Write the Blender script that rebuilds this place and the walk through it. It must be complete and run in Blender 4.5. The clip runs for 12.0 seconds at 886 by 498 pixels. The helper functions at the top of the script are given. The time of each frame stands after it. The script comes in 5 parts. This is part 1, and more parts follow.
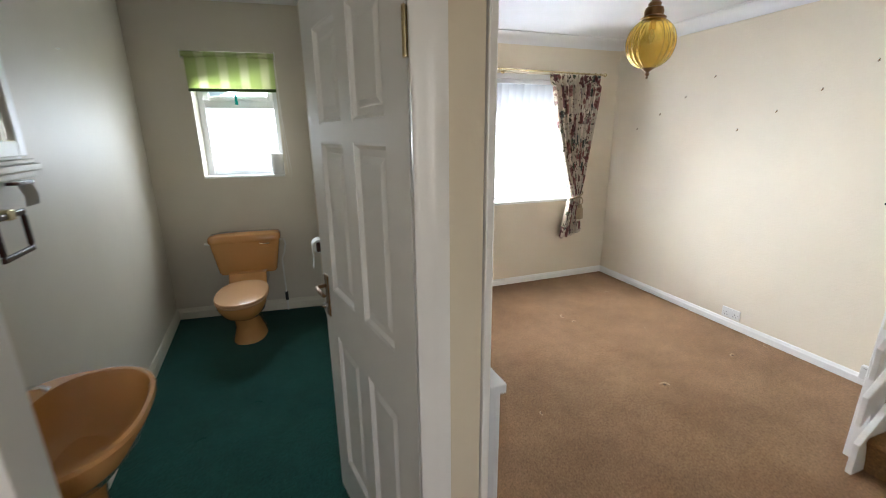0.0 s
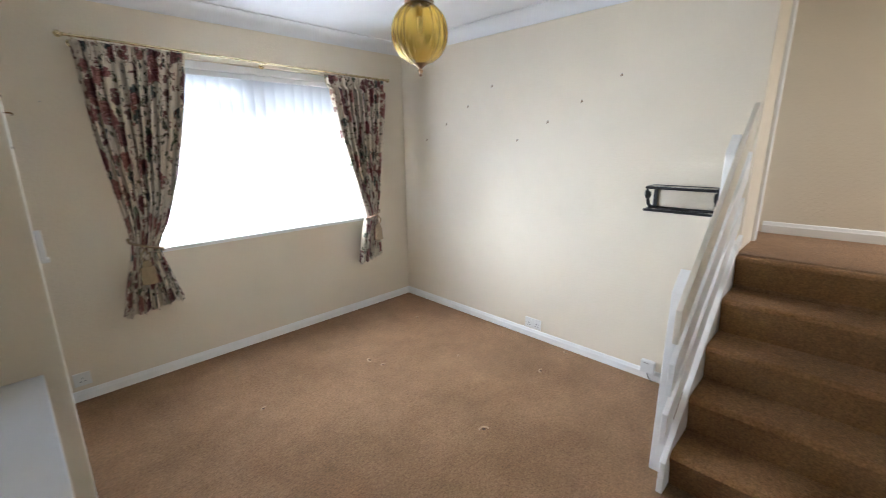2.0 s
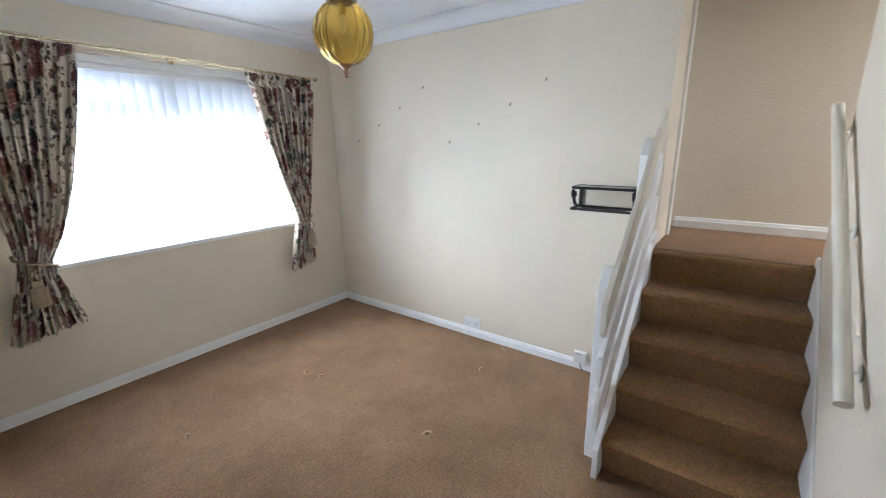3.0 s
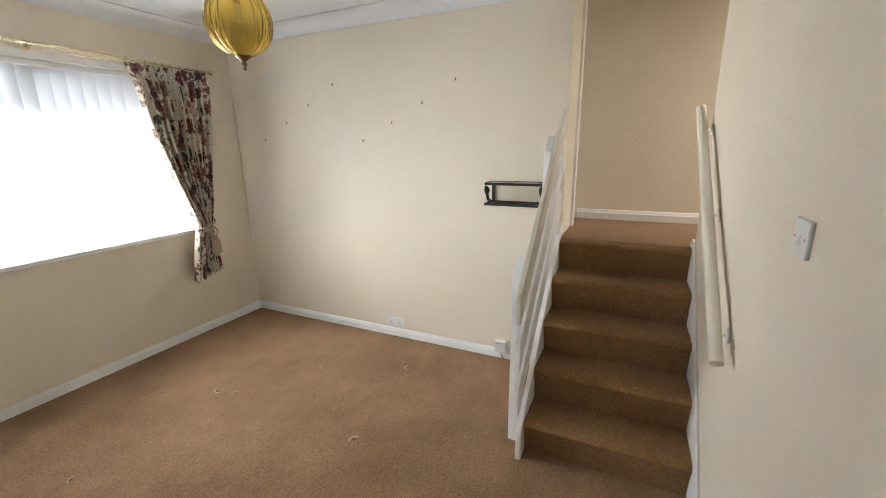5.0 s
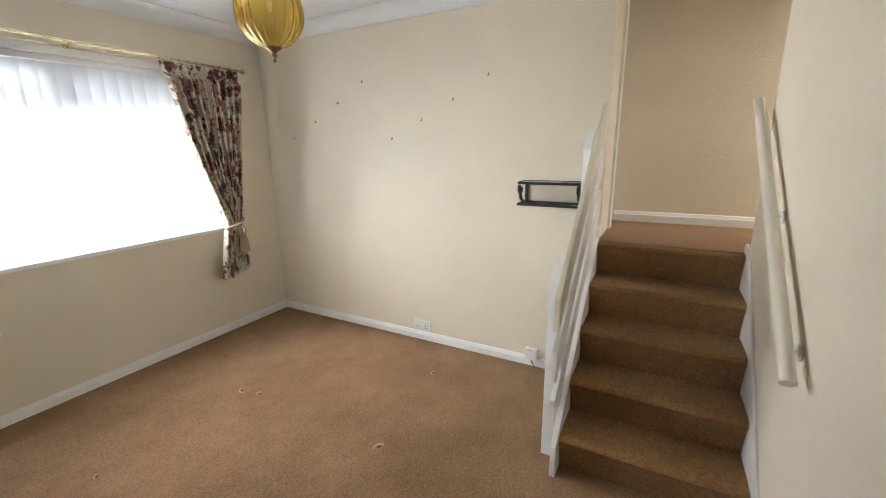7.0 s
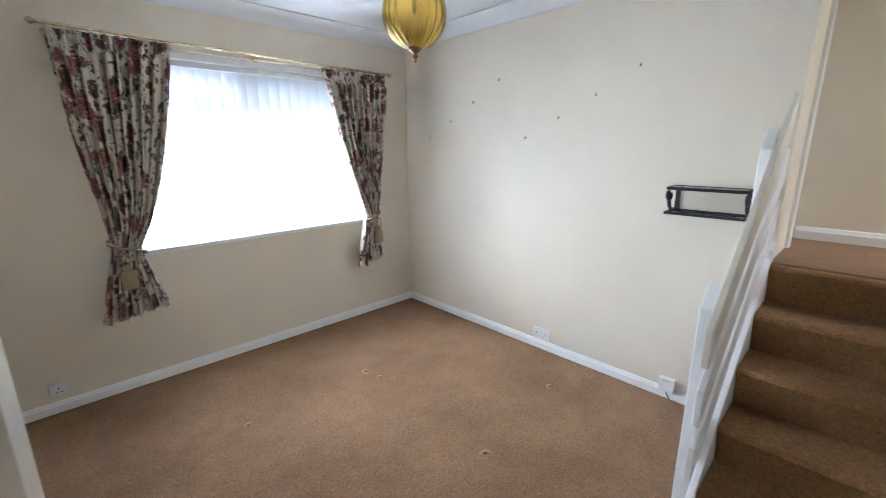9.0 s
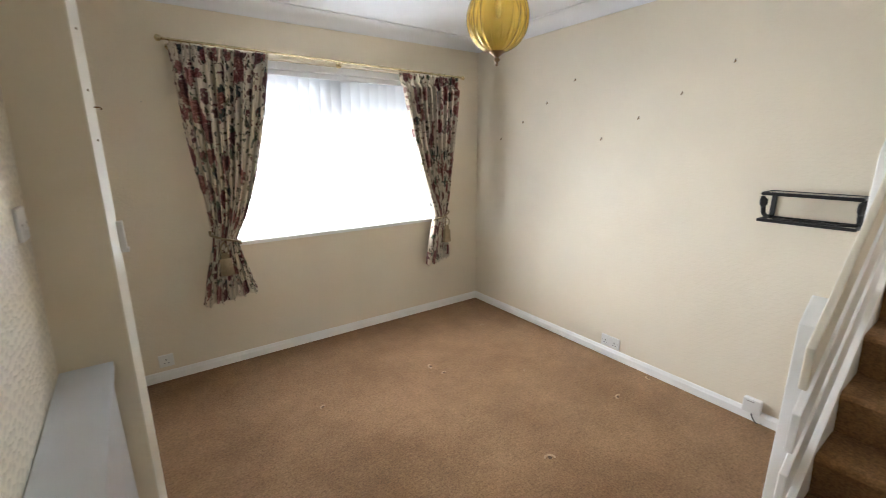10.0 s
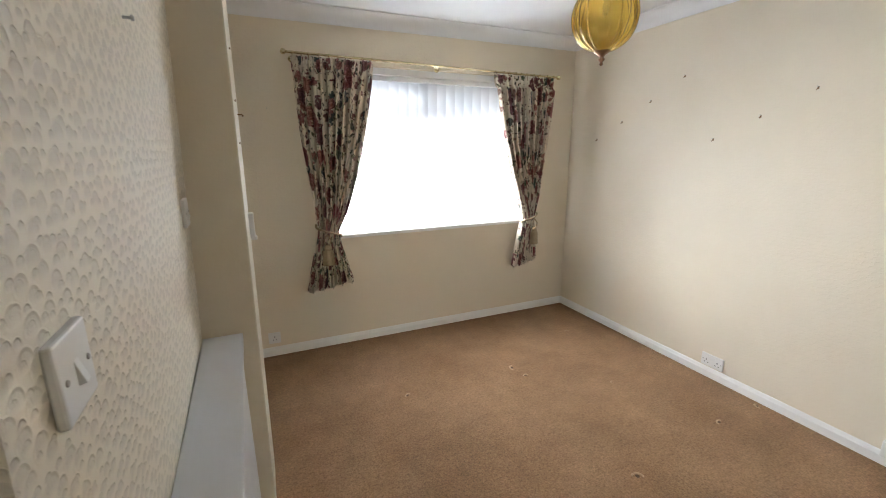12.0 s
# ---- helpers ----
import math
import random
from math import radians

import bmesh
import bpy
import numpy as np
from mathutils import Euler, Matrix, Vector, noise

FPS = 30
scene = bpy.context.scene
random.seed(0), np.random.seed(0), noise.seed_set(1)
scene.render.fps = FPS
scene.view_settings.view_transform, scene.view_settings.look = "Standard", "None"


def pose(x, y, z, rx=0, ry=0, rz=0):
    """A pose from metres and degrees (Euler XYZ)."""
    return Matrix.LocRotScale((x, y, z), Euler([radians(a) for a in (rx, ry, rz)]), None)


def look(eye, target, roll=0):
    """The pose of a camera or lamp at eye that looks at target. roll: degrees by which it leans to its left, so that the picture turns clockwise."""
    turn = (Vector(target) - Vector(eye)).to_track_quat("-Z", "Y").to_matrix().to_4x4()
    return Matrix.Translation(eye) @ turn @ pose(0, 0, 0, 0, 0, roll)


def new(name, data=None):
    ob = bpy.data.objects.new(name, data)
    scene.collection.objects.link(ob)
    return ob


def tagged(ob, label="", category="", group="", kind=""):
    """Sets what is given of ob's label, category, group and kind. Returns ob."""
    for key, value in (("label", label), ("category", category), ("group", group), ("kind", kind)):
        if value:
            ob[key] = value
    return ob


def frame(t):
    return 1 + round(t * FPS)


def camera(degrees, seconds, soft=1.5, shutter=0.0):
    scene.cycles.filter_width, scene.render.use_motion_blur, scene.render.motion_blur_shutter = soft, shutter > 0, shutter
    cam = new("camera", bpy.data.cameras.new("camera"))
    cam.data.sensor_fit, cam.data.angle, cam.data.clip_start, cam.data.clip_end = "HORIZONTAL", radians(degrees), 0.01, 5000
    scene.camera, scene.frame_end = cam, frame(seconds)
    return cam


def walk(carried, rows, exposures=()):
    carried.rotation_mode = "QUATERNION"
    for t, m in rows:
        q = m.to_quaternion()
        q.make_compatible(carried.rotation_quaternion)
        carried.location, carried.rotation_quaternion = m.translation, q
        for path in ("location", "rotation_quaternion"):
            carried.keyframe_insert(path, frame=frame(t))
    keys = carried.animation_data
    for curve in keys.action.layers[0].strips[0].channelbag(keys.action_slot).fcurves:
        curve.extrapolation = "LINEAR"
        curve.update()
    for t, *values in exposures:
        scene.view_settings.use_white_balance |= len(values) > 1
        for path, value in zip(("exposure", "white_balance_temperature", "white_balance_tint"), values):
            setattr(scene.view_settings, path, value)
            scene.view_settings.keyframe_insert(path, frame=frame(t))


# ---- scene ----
cam = camera(94.3, 12.0, 0.95, 0.5)
PATH = [
    (0, (-0.011, -0.104, 1.556), (0.636, 1.711, 1.02), -0.6),
    (0.5, (0.083, 0.127, 1.564), (0.831, 1.905, 1.035), -0.5),
    (1, (0.216, 0.253, 1.567), (1.216, 1.911, 1.066), -0.7),
    (1.5, (0.425, 0.312, 1.549), (1.641, 1.82, 1.052), -0.6),
    (2, (0.538, 0.341, 1.542), (1.908, 1.713, 1.051), -0.7),
    (2.5, (0.57, 0.34, 1.549), (2.043, 1.601, 1.057), -0.8),
    (3, (0.579, 0.341, 1.562), (2.135, 1.493, 1.063), -0.8),
    (3.5, (0.592, 0.316, 1.553), (2.213, 1.377, 1.056), -0.9),
    (5.5, (0.584, 0.344, 1.547), (2.347, 1.143, 1.045), -0.9),
    (6, (0.573, 0.402, 1.546), (2.337, 1.199, 1.045), -0.9),
    (6.5, (0.607, 0.406, 1.53), (2.354, 1.245, 1.035), -0.9),
    (8.5, (0.742, 0.423, 1.502), (2.188, 1.718, 1.02), -0.7),
    (9, (0.719, 0.445, 1.512), (2.057, 1.851, 1.029), -0.6),
    (9.5, (0.685, 0.444, 1.519), (1.906, 1.953, 1.037), -0.6),
    (10, (0.649, 0.453, 1.515), (1.763, 2.044, 1.039), -0.5),
    (10.5, (0.623, 0.452, 1.514), (1.629, 2.114, 1.04), -0.5),
    (11, (0.611, 0.449, 1.517), (1.527, 2.164, 1.044), -0.5),
    (11.5, (0.605, 0.447, 1.512), (1.445, 2.201, 1.045), -0.4),
    (12, (0.588, 0.444, 1.521), (1.363, 2.226, 1.05), -0.4),
]
EXPOSURES = [  # the white balance drifts as the view swings past the window
    (0, 0.36, 6150, 10), (0.8, 0.32, 6250, 10), (1.7, 0.25, 5950, 10), (2.5, 0.16, 5600, 10), (3.0, 0.12, 5500, 10), (3.4, 0.11, 5950, 10),
    (4.2, 0.05, 6450, 10), (6.7, 0.04, 6450, 10), (8.4, 0.17, 6500, 10), (8.7, 0.18, 5700, 10), (9.1, 0.18, 5450, 10), (9.4, 0.17, 6250, 10),
    (10.3, 0.13, 6350, 10), (12, 0.11, 6350, 10),
]
walk(cam, [(t, look(eye, target, roll)) for t, eye, target, roll in PATH], EXPOSURES)

# ---- plan, in metres ----
EAST = 3.255          # long wall with the picture hooks
NORTH = 3.59          # window wall
CEIL = 2.45
LAND = 0.95           # landing above the five steps
FAR = 3.97            # wall behind the landing
SIDE = 0.74           # north side of the stairs and landing


def south(x):         # wall beside the stairs, not quite square to the rest
    return -0.012 + 0.025 * (x - 2.39)


def west(y):          # room face of the cloakroom wall, not quite square either
    return 0.378 - 0.035 * (y - 0.75)


# ---- light ----
world = bpy.data.worlds.new("world")
scene.world = world
world.use_nodes = True
wn = world.node_tree
sky = wn.nodes.new("ShaderNodeTexSky")
sky.sky_type, sky.sun_disc = "NISHITA", False
sky.sun_elevation, sky.sun_rotation = radians(38), radians(180)
wn.links.new(sky.outputs[0], wn.nodes["Background"].inputs[0])
wn.nodes["Background"].inputs[1].default_value = 0.15
sun_data = bpy.data.lights.new("sun", "SUN")
sun_data.energy, sun_data.angle, sun_data.color = 1.2, radians(12), (1, 0.95, 0.88)
sun_lamp = new("sun", sun_data)
sun_lamp.matrix_world = look((0, -8, 9), (0, 2, 1))


def window_light(name, x, y, z, w, h, power, color, rz=0, spread=180, down=0):
    d = bpy.data.lights.new(name, "AREA")
    d.shape, d.size, d.size_y, d.energy, d.color = "RECTANGLE", w, h, power, color
    d.spread = radians(spread)
    ob = new(name, d)
    ob.matrix_world = pose(x, y, z, -90 + down, 0, rz)
    return ob


# daylight in the openings of the room and cloakroom windows, outside the panes
window_light("window_daylight", 1.86, NORTH + 0.47, 1.32, 1.95, 0.86, 265, (0.95, 0.975, 1.0), -9, 112, 12)
window_light("sky_behind_blind", 1.86, NORTH + 1.2, 2.35, 2.6, 1.0, 19, (0.93, 0.97, 1.0), 0, 120, 22)
window_light("cloakroom_daylight", -0.42, 4.13, 1.65, 0.6, 0.80, 19, (0.88, 0.95, 1.0), 14, 150, 34)
# fill lamp in an invented opening behind the camera, to brighten the hall side
window_light("hall_fill", -0.2, -1.69, 1.5, 0.9, 1.2, 6.5, (1.0, 0.95, 0.88), 180, 150, 26)
# lights the landing from its south side; lamp and window opening are additions
window_light("landing_fill", 3.7, -1.29, 2.2, 0.7, 1.0, 14, (1.0, 0.95, 0.88), 180, 140, 55)


# ---- materials ----
def material(name, color, rough=0.6, metal=0.0, bump=None, vary=0.0, vary_scale=4.0, fine=0.0, fine_scale=200.0, bump_strength=0.15, **more):
    m = bpy.data.materials.new(name)
    m.use_nodes = True
    n, l = m.node_tree.nodes, m.node_tree.links
    b = n["Principled BSDF"]
    b.inputs["Base Color"].default_value = (*color, 1)
    b.inputs["Roughness"].default_value, b.inputs["Metallic"].default_value = rough, metal
    for key, value in more.items():
        b.inputs[key.replace("_", " ")].default_value = value
    co = n.new("ShaderNodeTexCoord")
    if vary or fine:
        hsv = n.new("ShaderNodeHueSaturation")
        hsv.inputs["Color"].default_value = (*color, 1)
        acc = None
        for amount, scale, detail in ((vary, vary_scale, 5), (fine, fine_scale, 2)):
            if not amount:
                continue
            t = n.new("ShaderNodeTexNoise")
            t.inputs["Scale"].default_value, t.inputs["Detail"].default_value = scale, detail
            l.new(co.outputs["Object"], t.inputs["Vector"])
            r = n.new("ShaderNodeMapRange")
            r.inputs["From Min"].default_value, r.inputs["From Max"].default_value = 0.3, 0.7
            r.inputs["To Min"].default_value, r.inputs["To Max"].default_value = 1 - amount, 1 + amount
            l.new(t.outputs["Fac"], r.inputs["Value"])
            if acc is None:
                acc = r.outputs[0]
            else:
                mm = n.new("ShaderNodeMath")
                mm.operation = "MULTIPLY"
                l.new(acc, mm.inputs[0]), l.new(r.outputs[0], mm.inputs[1])
                acc = mm.outputs[0]
        l.new(acc, hsv.inputs["Value"])
        l.new(hsv.outputs[0], b.inputs["Base Color"])
    if bump:
        t = n.new("ShaderNodeTexNoise")
        t.inputs["Scale"].default_value, t.inputs["Detail"].default_value = bump, 4
        l.new(co.outputs["Object"], t.inputs["Vector"])
        bp = n.new("ShaderNodeBump")
        bp.inputs["Strength"].default_value, bp.inputs["Distance"].default_value = bump_strength, 0.004
        l.new(t.outputs["Fac"], bp.inputs["Height"])
        l.new(bp.outputs[0], b.inputs["Normal"])
    return m


def math_node(n, l, op, a, b=None):
    m = n.new("ShaderNodeMath")
    m.operation = op
    for i, v in enumerate((a, b)):
        if v is None:
            continue
        if isinstance(v, (int, float)):
            m.inputs[i].default_value = v
        else:
            l.new(v, m.inputs[i])
    return m.outputs[0]


def wallpaper(name, color, size=0.041, strength=0.9, relief=0.0005, tone=0.0):
    """Embossed paper: scattered, overlapping fan shells with arched rims and ribbed hollows, on UVs in metres; tone
    paints shade into the hollows.
    """
    m = material(name, color, 0.62, vary=0.035, vary_scale=1.7)
    n, l = m.node_tree.nodes, m.node_tree.links
    uv = n.new("ShaderNodeTexCoord")

    def clamp01(v):
        return math_node(n, l, "MINIMUM", math_node(n, l, "MAXIMUM", v, 0.0), 1.0)

    rims, hollows, ribs = None, None, None
    for k, shift, jitter in ((1.0, (0.0, 0.0, 0.0), 0.28), (1.0, (3.5, 1.42, 0.0), 0.28), (1.9, (7.1, 4.4, 0.0), 0.5)):
        mp = n.new("ShaderNodeMapping")
        mp.inputs["Scale"].default_value = (k / (size * 1.12), k / (size * 1.02), 1)
        mp.inputs["Location"].default_value = shift
        l.new(uv.outputs["UV"], mp.inputs["Vector"])
        vo = n.new("ShaderNodeTexVoronoi")
        vo.voronoi_dimensions = "2D"
        vo.inputs["Scale"].default_value, vo.inputs["Randomness"].default_value = 1.0, jitter
        l.new(mp.outputs[0], vo.inputs["Vector"])
        sub = n.new("ShaderNodeVectorMath")
        sub.operation = "SUBTRACT"
        l.new(mp.outputs[0], sub.inputs[0]), l.new(vo.outputs["Position"], sub.inputs[1])
        sep = n.new("ShaderNodeSeparateXYZ")
        l.new(sub.outputs[0], sep.inputs[0])
        pick = n.new("ShaderNodeSeparateColor")
        l.new(vo.outputs["Color"], pick.inputs[0])
        r = math_node(n, l, "ADD", math_node(n, l, "MULTIPLY", pick.outputs[0], 0.10), 0.27)
        b = math_node(n, l, "ADD", sep.outputs[1], 0.08)
        d = math_node(n, l, "SQRT", math_node(n, l, "ADD", math_node(n, l, "MULTIPLY", sep.outputs[0], sep.outputs[0]), math_node(n, l, "MULTIPLY", b, b)))
        upper = clamp01(math_node(n, l, "ADD", math_node(n, l, "MULTIPLY", b, 4.0), 0.75))
        band = math_node(n, l, "MAXIMUM", math_node(n, l, "SUBTRACT", 1.0, math_node(n, l, "MULTIPLY", math_node(n, l, "ABSOLUTE", math_node(n, l, "SUBTRACT", d, r)), 17.0)), 0.0)
        inside = clamp01(math_node(n, l, "MULTIPLY", math_node(n, l, "SUBTRACT", r, d), 11.0))
        rim, hollow = math_node(n, l, "MULTIPLY", band, upper), math_node(n, l, "MULTIPLY", inside, upper)
        rib = math_node(n, l, "MULTIPLY", hollow, math_node(n, l, "SINE", math_node(n, l, "MULTIPLY", math_node(n, l, "ARCTAN2", sep.outputs[0], math_node(n, l, "ADD", b, 0.25)), 22.0)))
        rims = rim if rims is None else math_node(n, l, "MAXIMUM", rims, rim)
        hollows = hollow if hollows is None else math_node(n, l, "MAXIMUM", hollows, hollow)
        ribs = rib if ribs is None else math_node(n, l, "ADD", ribs, rib)
    top = math_node(n, l, "SUBTRACT", math_node(n, l, "MULTIPLY", rims, 0.35), math_node(n, l, "MULTIPLY", hollows, 0.75))
    top = math_node(n, l, "ADD", top, math_node(n, l, "MULTIPLY", ribs, 0.05))
    grain = n.new("ShaderNodeTexNoise")
    grain.inputs["Scale"].default_value, grain.inputs["Detail"].default_value = 160, 4
    l.new(uv.outputs["UV"], grain.inputs["Vector"])
    total = math_node(n, l, "ADD", top, math_node(n, l, "MULTIPLY", grain.outputs["Fac"], 0.26))
    bp = n.new("ShaderNodeBump")
    bp.inputs["Strength"].default_value, bp.inputs["Distance"].default_value = strength, relief
    l.new(total, bp.inputs["Height"])
    b = n["Principled BSDF"]
    l.new(bp.outputs[0], b.inputs["Normal"])
    if tone:      # shade painted into the shell hollows as a greyer base colour
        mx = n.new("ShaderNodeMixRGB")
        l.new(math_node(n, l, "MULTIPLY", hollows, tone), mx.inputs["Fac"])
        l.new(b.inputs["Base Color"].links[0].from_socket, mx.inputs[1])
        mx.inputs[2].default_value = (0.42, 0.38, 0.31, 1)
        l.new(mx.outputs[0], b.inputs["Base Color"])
    return m


def carpet(name, color, worn, scale=1.0):
    """Cut pile: tufts in bump and colour, soft trodden patches."""
    m = bpy.data.materials.new(name)
    m.use_nodes = True
    n, l = m.node_tree.nodes, m.node_tree.links
    b = n["Principled BSDF"]
    b.inputs["Roughness"].default_value = 1.0
    b.inputs["Sheen Weight"].default_value, b.inputs["Sheen Roughness"].default_value = 0.07, 0.5
    b.inputs["Specular IOR Level"].default_value = 0.1
    co = n.new("ShaderNodeTexCoord")
    big = n.new("ShaderNodeTexNoise")
    big.inputs["Scale"].default_value, big.inputs["Detail"].default_value, big.inputs["Roughness"].default_value = 1.9 * scale, 8, 0.6
    l.new(co.outputs["Object"], big.inputs["Vector"])
    ramp = n.new("ShaderNodeValToRGB")
    ramp.color_ramp.elements[0].position, ramp.color_ramp.elements[1].position = 0.16, 0.86
    ramp.color_ramp.elements[0].color, ramp.color_ramp.elements[1].color = (*color, 1), (*worn, 1)
    l.new(big.outputs["Fac"], ramp.inputs["Fac"])
    fine = n.new("ShaderNodeTexNoise")
    fine.inputs["Scale"].default_value, fine.inputs["Detail"].default_value = 120, 6
    l.new(co.outputs["Object"], fine.inputs["Vector"])
    mid = n.new("ShaderNodeTexNoise")
    mid.inputs["Scale"].default_value, mid.inputs["Detail"].default_value = 60, 4
    l.new(co.outputs["Object"], mid.inputs["Vector"])
    blotch = n.new("ShaderNodeTexNoise")
    blotch.inputs["Scale"].default_value, blotch.inputs["Detail"].default_value, blotch.inputs["Roughness"].default_value = 11, 6, 0.7
    l.new(co.outputs["Object"], blotch.inputs["Vector"])
    val = math_node(n, l, "ADD", math_node(n, l, "MULTIPLY", fine.outputs["Fac"], 1.0), math_node(n, l, "MULTIPLY", mid.outputs["Fac"], 0.7))
    r = n.new("ShaderNodeMapRange")
    r.inputs["From Min"].default_value, r.inputs["From Max"].default_value = 0.55, 1.15
    r.inputs["To Min"].default_value, r.inputs["To Max"].default_value = 0.68, 1.32
    l.new(val, r.inputs["Value"])
    hsv = n.new("ShaderNodeHueSaturation")
    tone = math_node(n, l, "MULTIPLY", r.outputs[0], math_node(n, l, "ADD", math_node(n, l, "MULTIPLY", blotch.outputs["Fac"], 0.44), 0.78))
    l.new(ramp.outputs[0], hsv.inputs["Color"]), l.new(tone, hsv.inputs["Value"])
    l.new(hsv.outputs[0], b.inputs["Base Color"])
    bp = n.new("ShaderNodeBump")
    bp.inputs["Strength"].default_value, bp.inputs["Distance"].default_value = 0.5, 0.006
    l.new(val, bp.inputs["Height"])
    l.new(bp.outputs[0], b.inputs["Normal"])
    return m


def floral(name):
    """Printed cotton: cream ground, sprigs, dark green leaves and dusky red blooms with ringed petals."""
    m = material(name, (0.6, 0.52, 0.4), 0.85)
    n, l = m.node_tree.nodes, m.node_tree.links
    b = n["Principled BSDF"]
    uv = n.new("ShaderNodeTexCoord")

    def warped(scale, amount, shift, stretch=(1, 1, 1)):
        w = n.new("ShaderNodeTexNoise")
        w.inputs["Scale"].default_value, w.inputs["Detail"].default_value = scale, 3
        l.new(uv.outputs["UV"], w.inputs["Vector"])
        mx = n.new("ShaderNodeMixRGB")
        mx.blend_type = "LINEAR_LIGHT"
        mx.inputs["Fac"].default_value = amount
        l.new(uv.outputs["UV"], mx.inputs[1]), l.new(w.outputs["Color"], mx.inputs[2])
        mp = n.new("ShaderNodeMapping")
        mp.inputs["Location"].default_value, mp.inputs["Scale"].default_value = shift, stretch
        l.new(mx.outputs[0], mp.inputs["Vector"])
        return mp.outputs[0]

    def over(base, cover, color):
        mx = n.new("ShaderNodeMixRGB")
        l.new(cover, mx.inputs["Fac"])
        for i, c in ((1, base), (2, color)):
            if isinstance(c, tuple):
                mx.inputs[i].default_value = (*c, 1)
            else:
                l.new(c, mx.inputs[i])
        return mx.outputs[0]

    def below(value, limit, feather):
        r = n.new("ShaderNodeMapRange")
        r.inputs["From Min"].default_value, r.inputs["From Max"].default_value = limit + feather, limit - feather
        l.new(value, r.inputs["Value"])
        return r.outputs[0]

    out = (0.68, 0.60, 0.48)
    def cells(scale, warp_scale, warp_amount, shift, stretch, limit, share, colors, rings):
        nonlocal out
        vo = n.new("ShaderNodeTexVoronoi")
        vo.inputs["Scale"].default_value = scale
        l.new(warped(warp_scale, warp_amount, shift, stretch), vo.inputs["Vector"])
        sep = n.new("ShaderNodeSeparateColor")
        l.new(vo.outputs["Color"], sep.inputs[0])
        ramp = n.new("ShaderNodeValToRGB")
        ramp.color_ramp.interpolation = "CONSTANT"
        e = ramp.color_ramp.elements
        e[0].color, e[0].position = (*colors[0], 1), 0
        e[1].color, e[1].position = (*colors[1], 1), 0.4
        e3 = e.new(0.72)
        e3.color = (*colors[2], 1)
        l.new(sep.outputs[0], ramp.inputs["Fac"])
        ring = below(math_node(n, l, "SINE", math_node(n, l, "MULTIPLY", vo.outputs["Distance"], rings)), 0.45, 0.4)
        dark = n.new("ShaderNodeHueSaturation")
        dark.inputs["Value"].default_value = 1.9
        dark.inputs["Saturation"].default_value = 0.8
        l.new(ramp.outputs[0], dark.inputs["Color"])
        ink = over(dark.outputs[0], ring, ramp.outputs[0])
        there = math_node(n, l, "LESS_THAN", sep.outputs[1], share)
        out = over(out, math_node(n, l, "MULTIPLY", below(vo.outputs["Distance"], limit, 0.02), there), ink)

    cells(44, 40, 0.02, (1, 9, 0), (1.2, 0.5, 1), 0.34, 0.30, ((0.20, 0.11, 0.08), (0.16, 0.15, 0.09), (0.10, 0.10, 0.075)), 14)
    cells(26, 30, 0.03, (2, 4, 0), (1.4, 0.55, 1), 0.38, 0.50, ((0.16, 0.07, 0.06), (0.12, 0.11, 0.06), (0.07, 0.07, 0.055)), 16)
    cells(11, 26, 0.045, (5, 2, 0), (1.4, 0.75, 1), 0.40, 0.40, ((0.05, 0.062, 0.056), (0.075, 0.09, 0.055), (0.15, 0.08, 0.06)), 24)
    cells(8, 26, 0.05, (8, 6, 0), (1, 1, 1), 0.49, 0.64, ((0.16, 0.046, 0.042), (0.21, 0.08, 0.065), (0.11, 0.038, 0.036)), 34)
    cells(40, 40, 0.03, (4, 7, 0), (1, 1, 1), 0.30, 0.14, ((0.30, 0.17, 0.13), (0.10, 0.045, 0.04), (0.45, 0.38, 0.29)), 20)
    l.new(out, b.inputs["Base Color"])
    weave = n.new("ShaderNodeTexNoise")
    weave.inputs["Scale"].default_value = 700
    l.new(uv.outputs["UV"], weave.inputs["Vector"])
    bp = n.new("ShaderNodeBump")
    bp.inputs["Strength"].default_value, bp.inputs["Distance"].default_value = 0.3, 0.001
    l.new(weave.outputs["Fac"], bp.inputs["Height"])
    l.new(bp.outputs[0], b.inputs["Normal"])
    return m


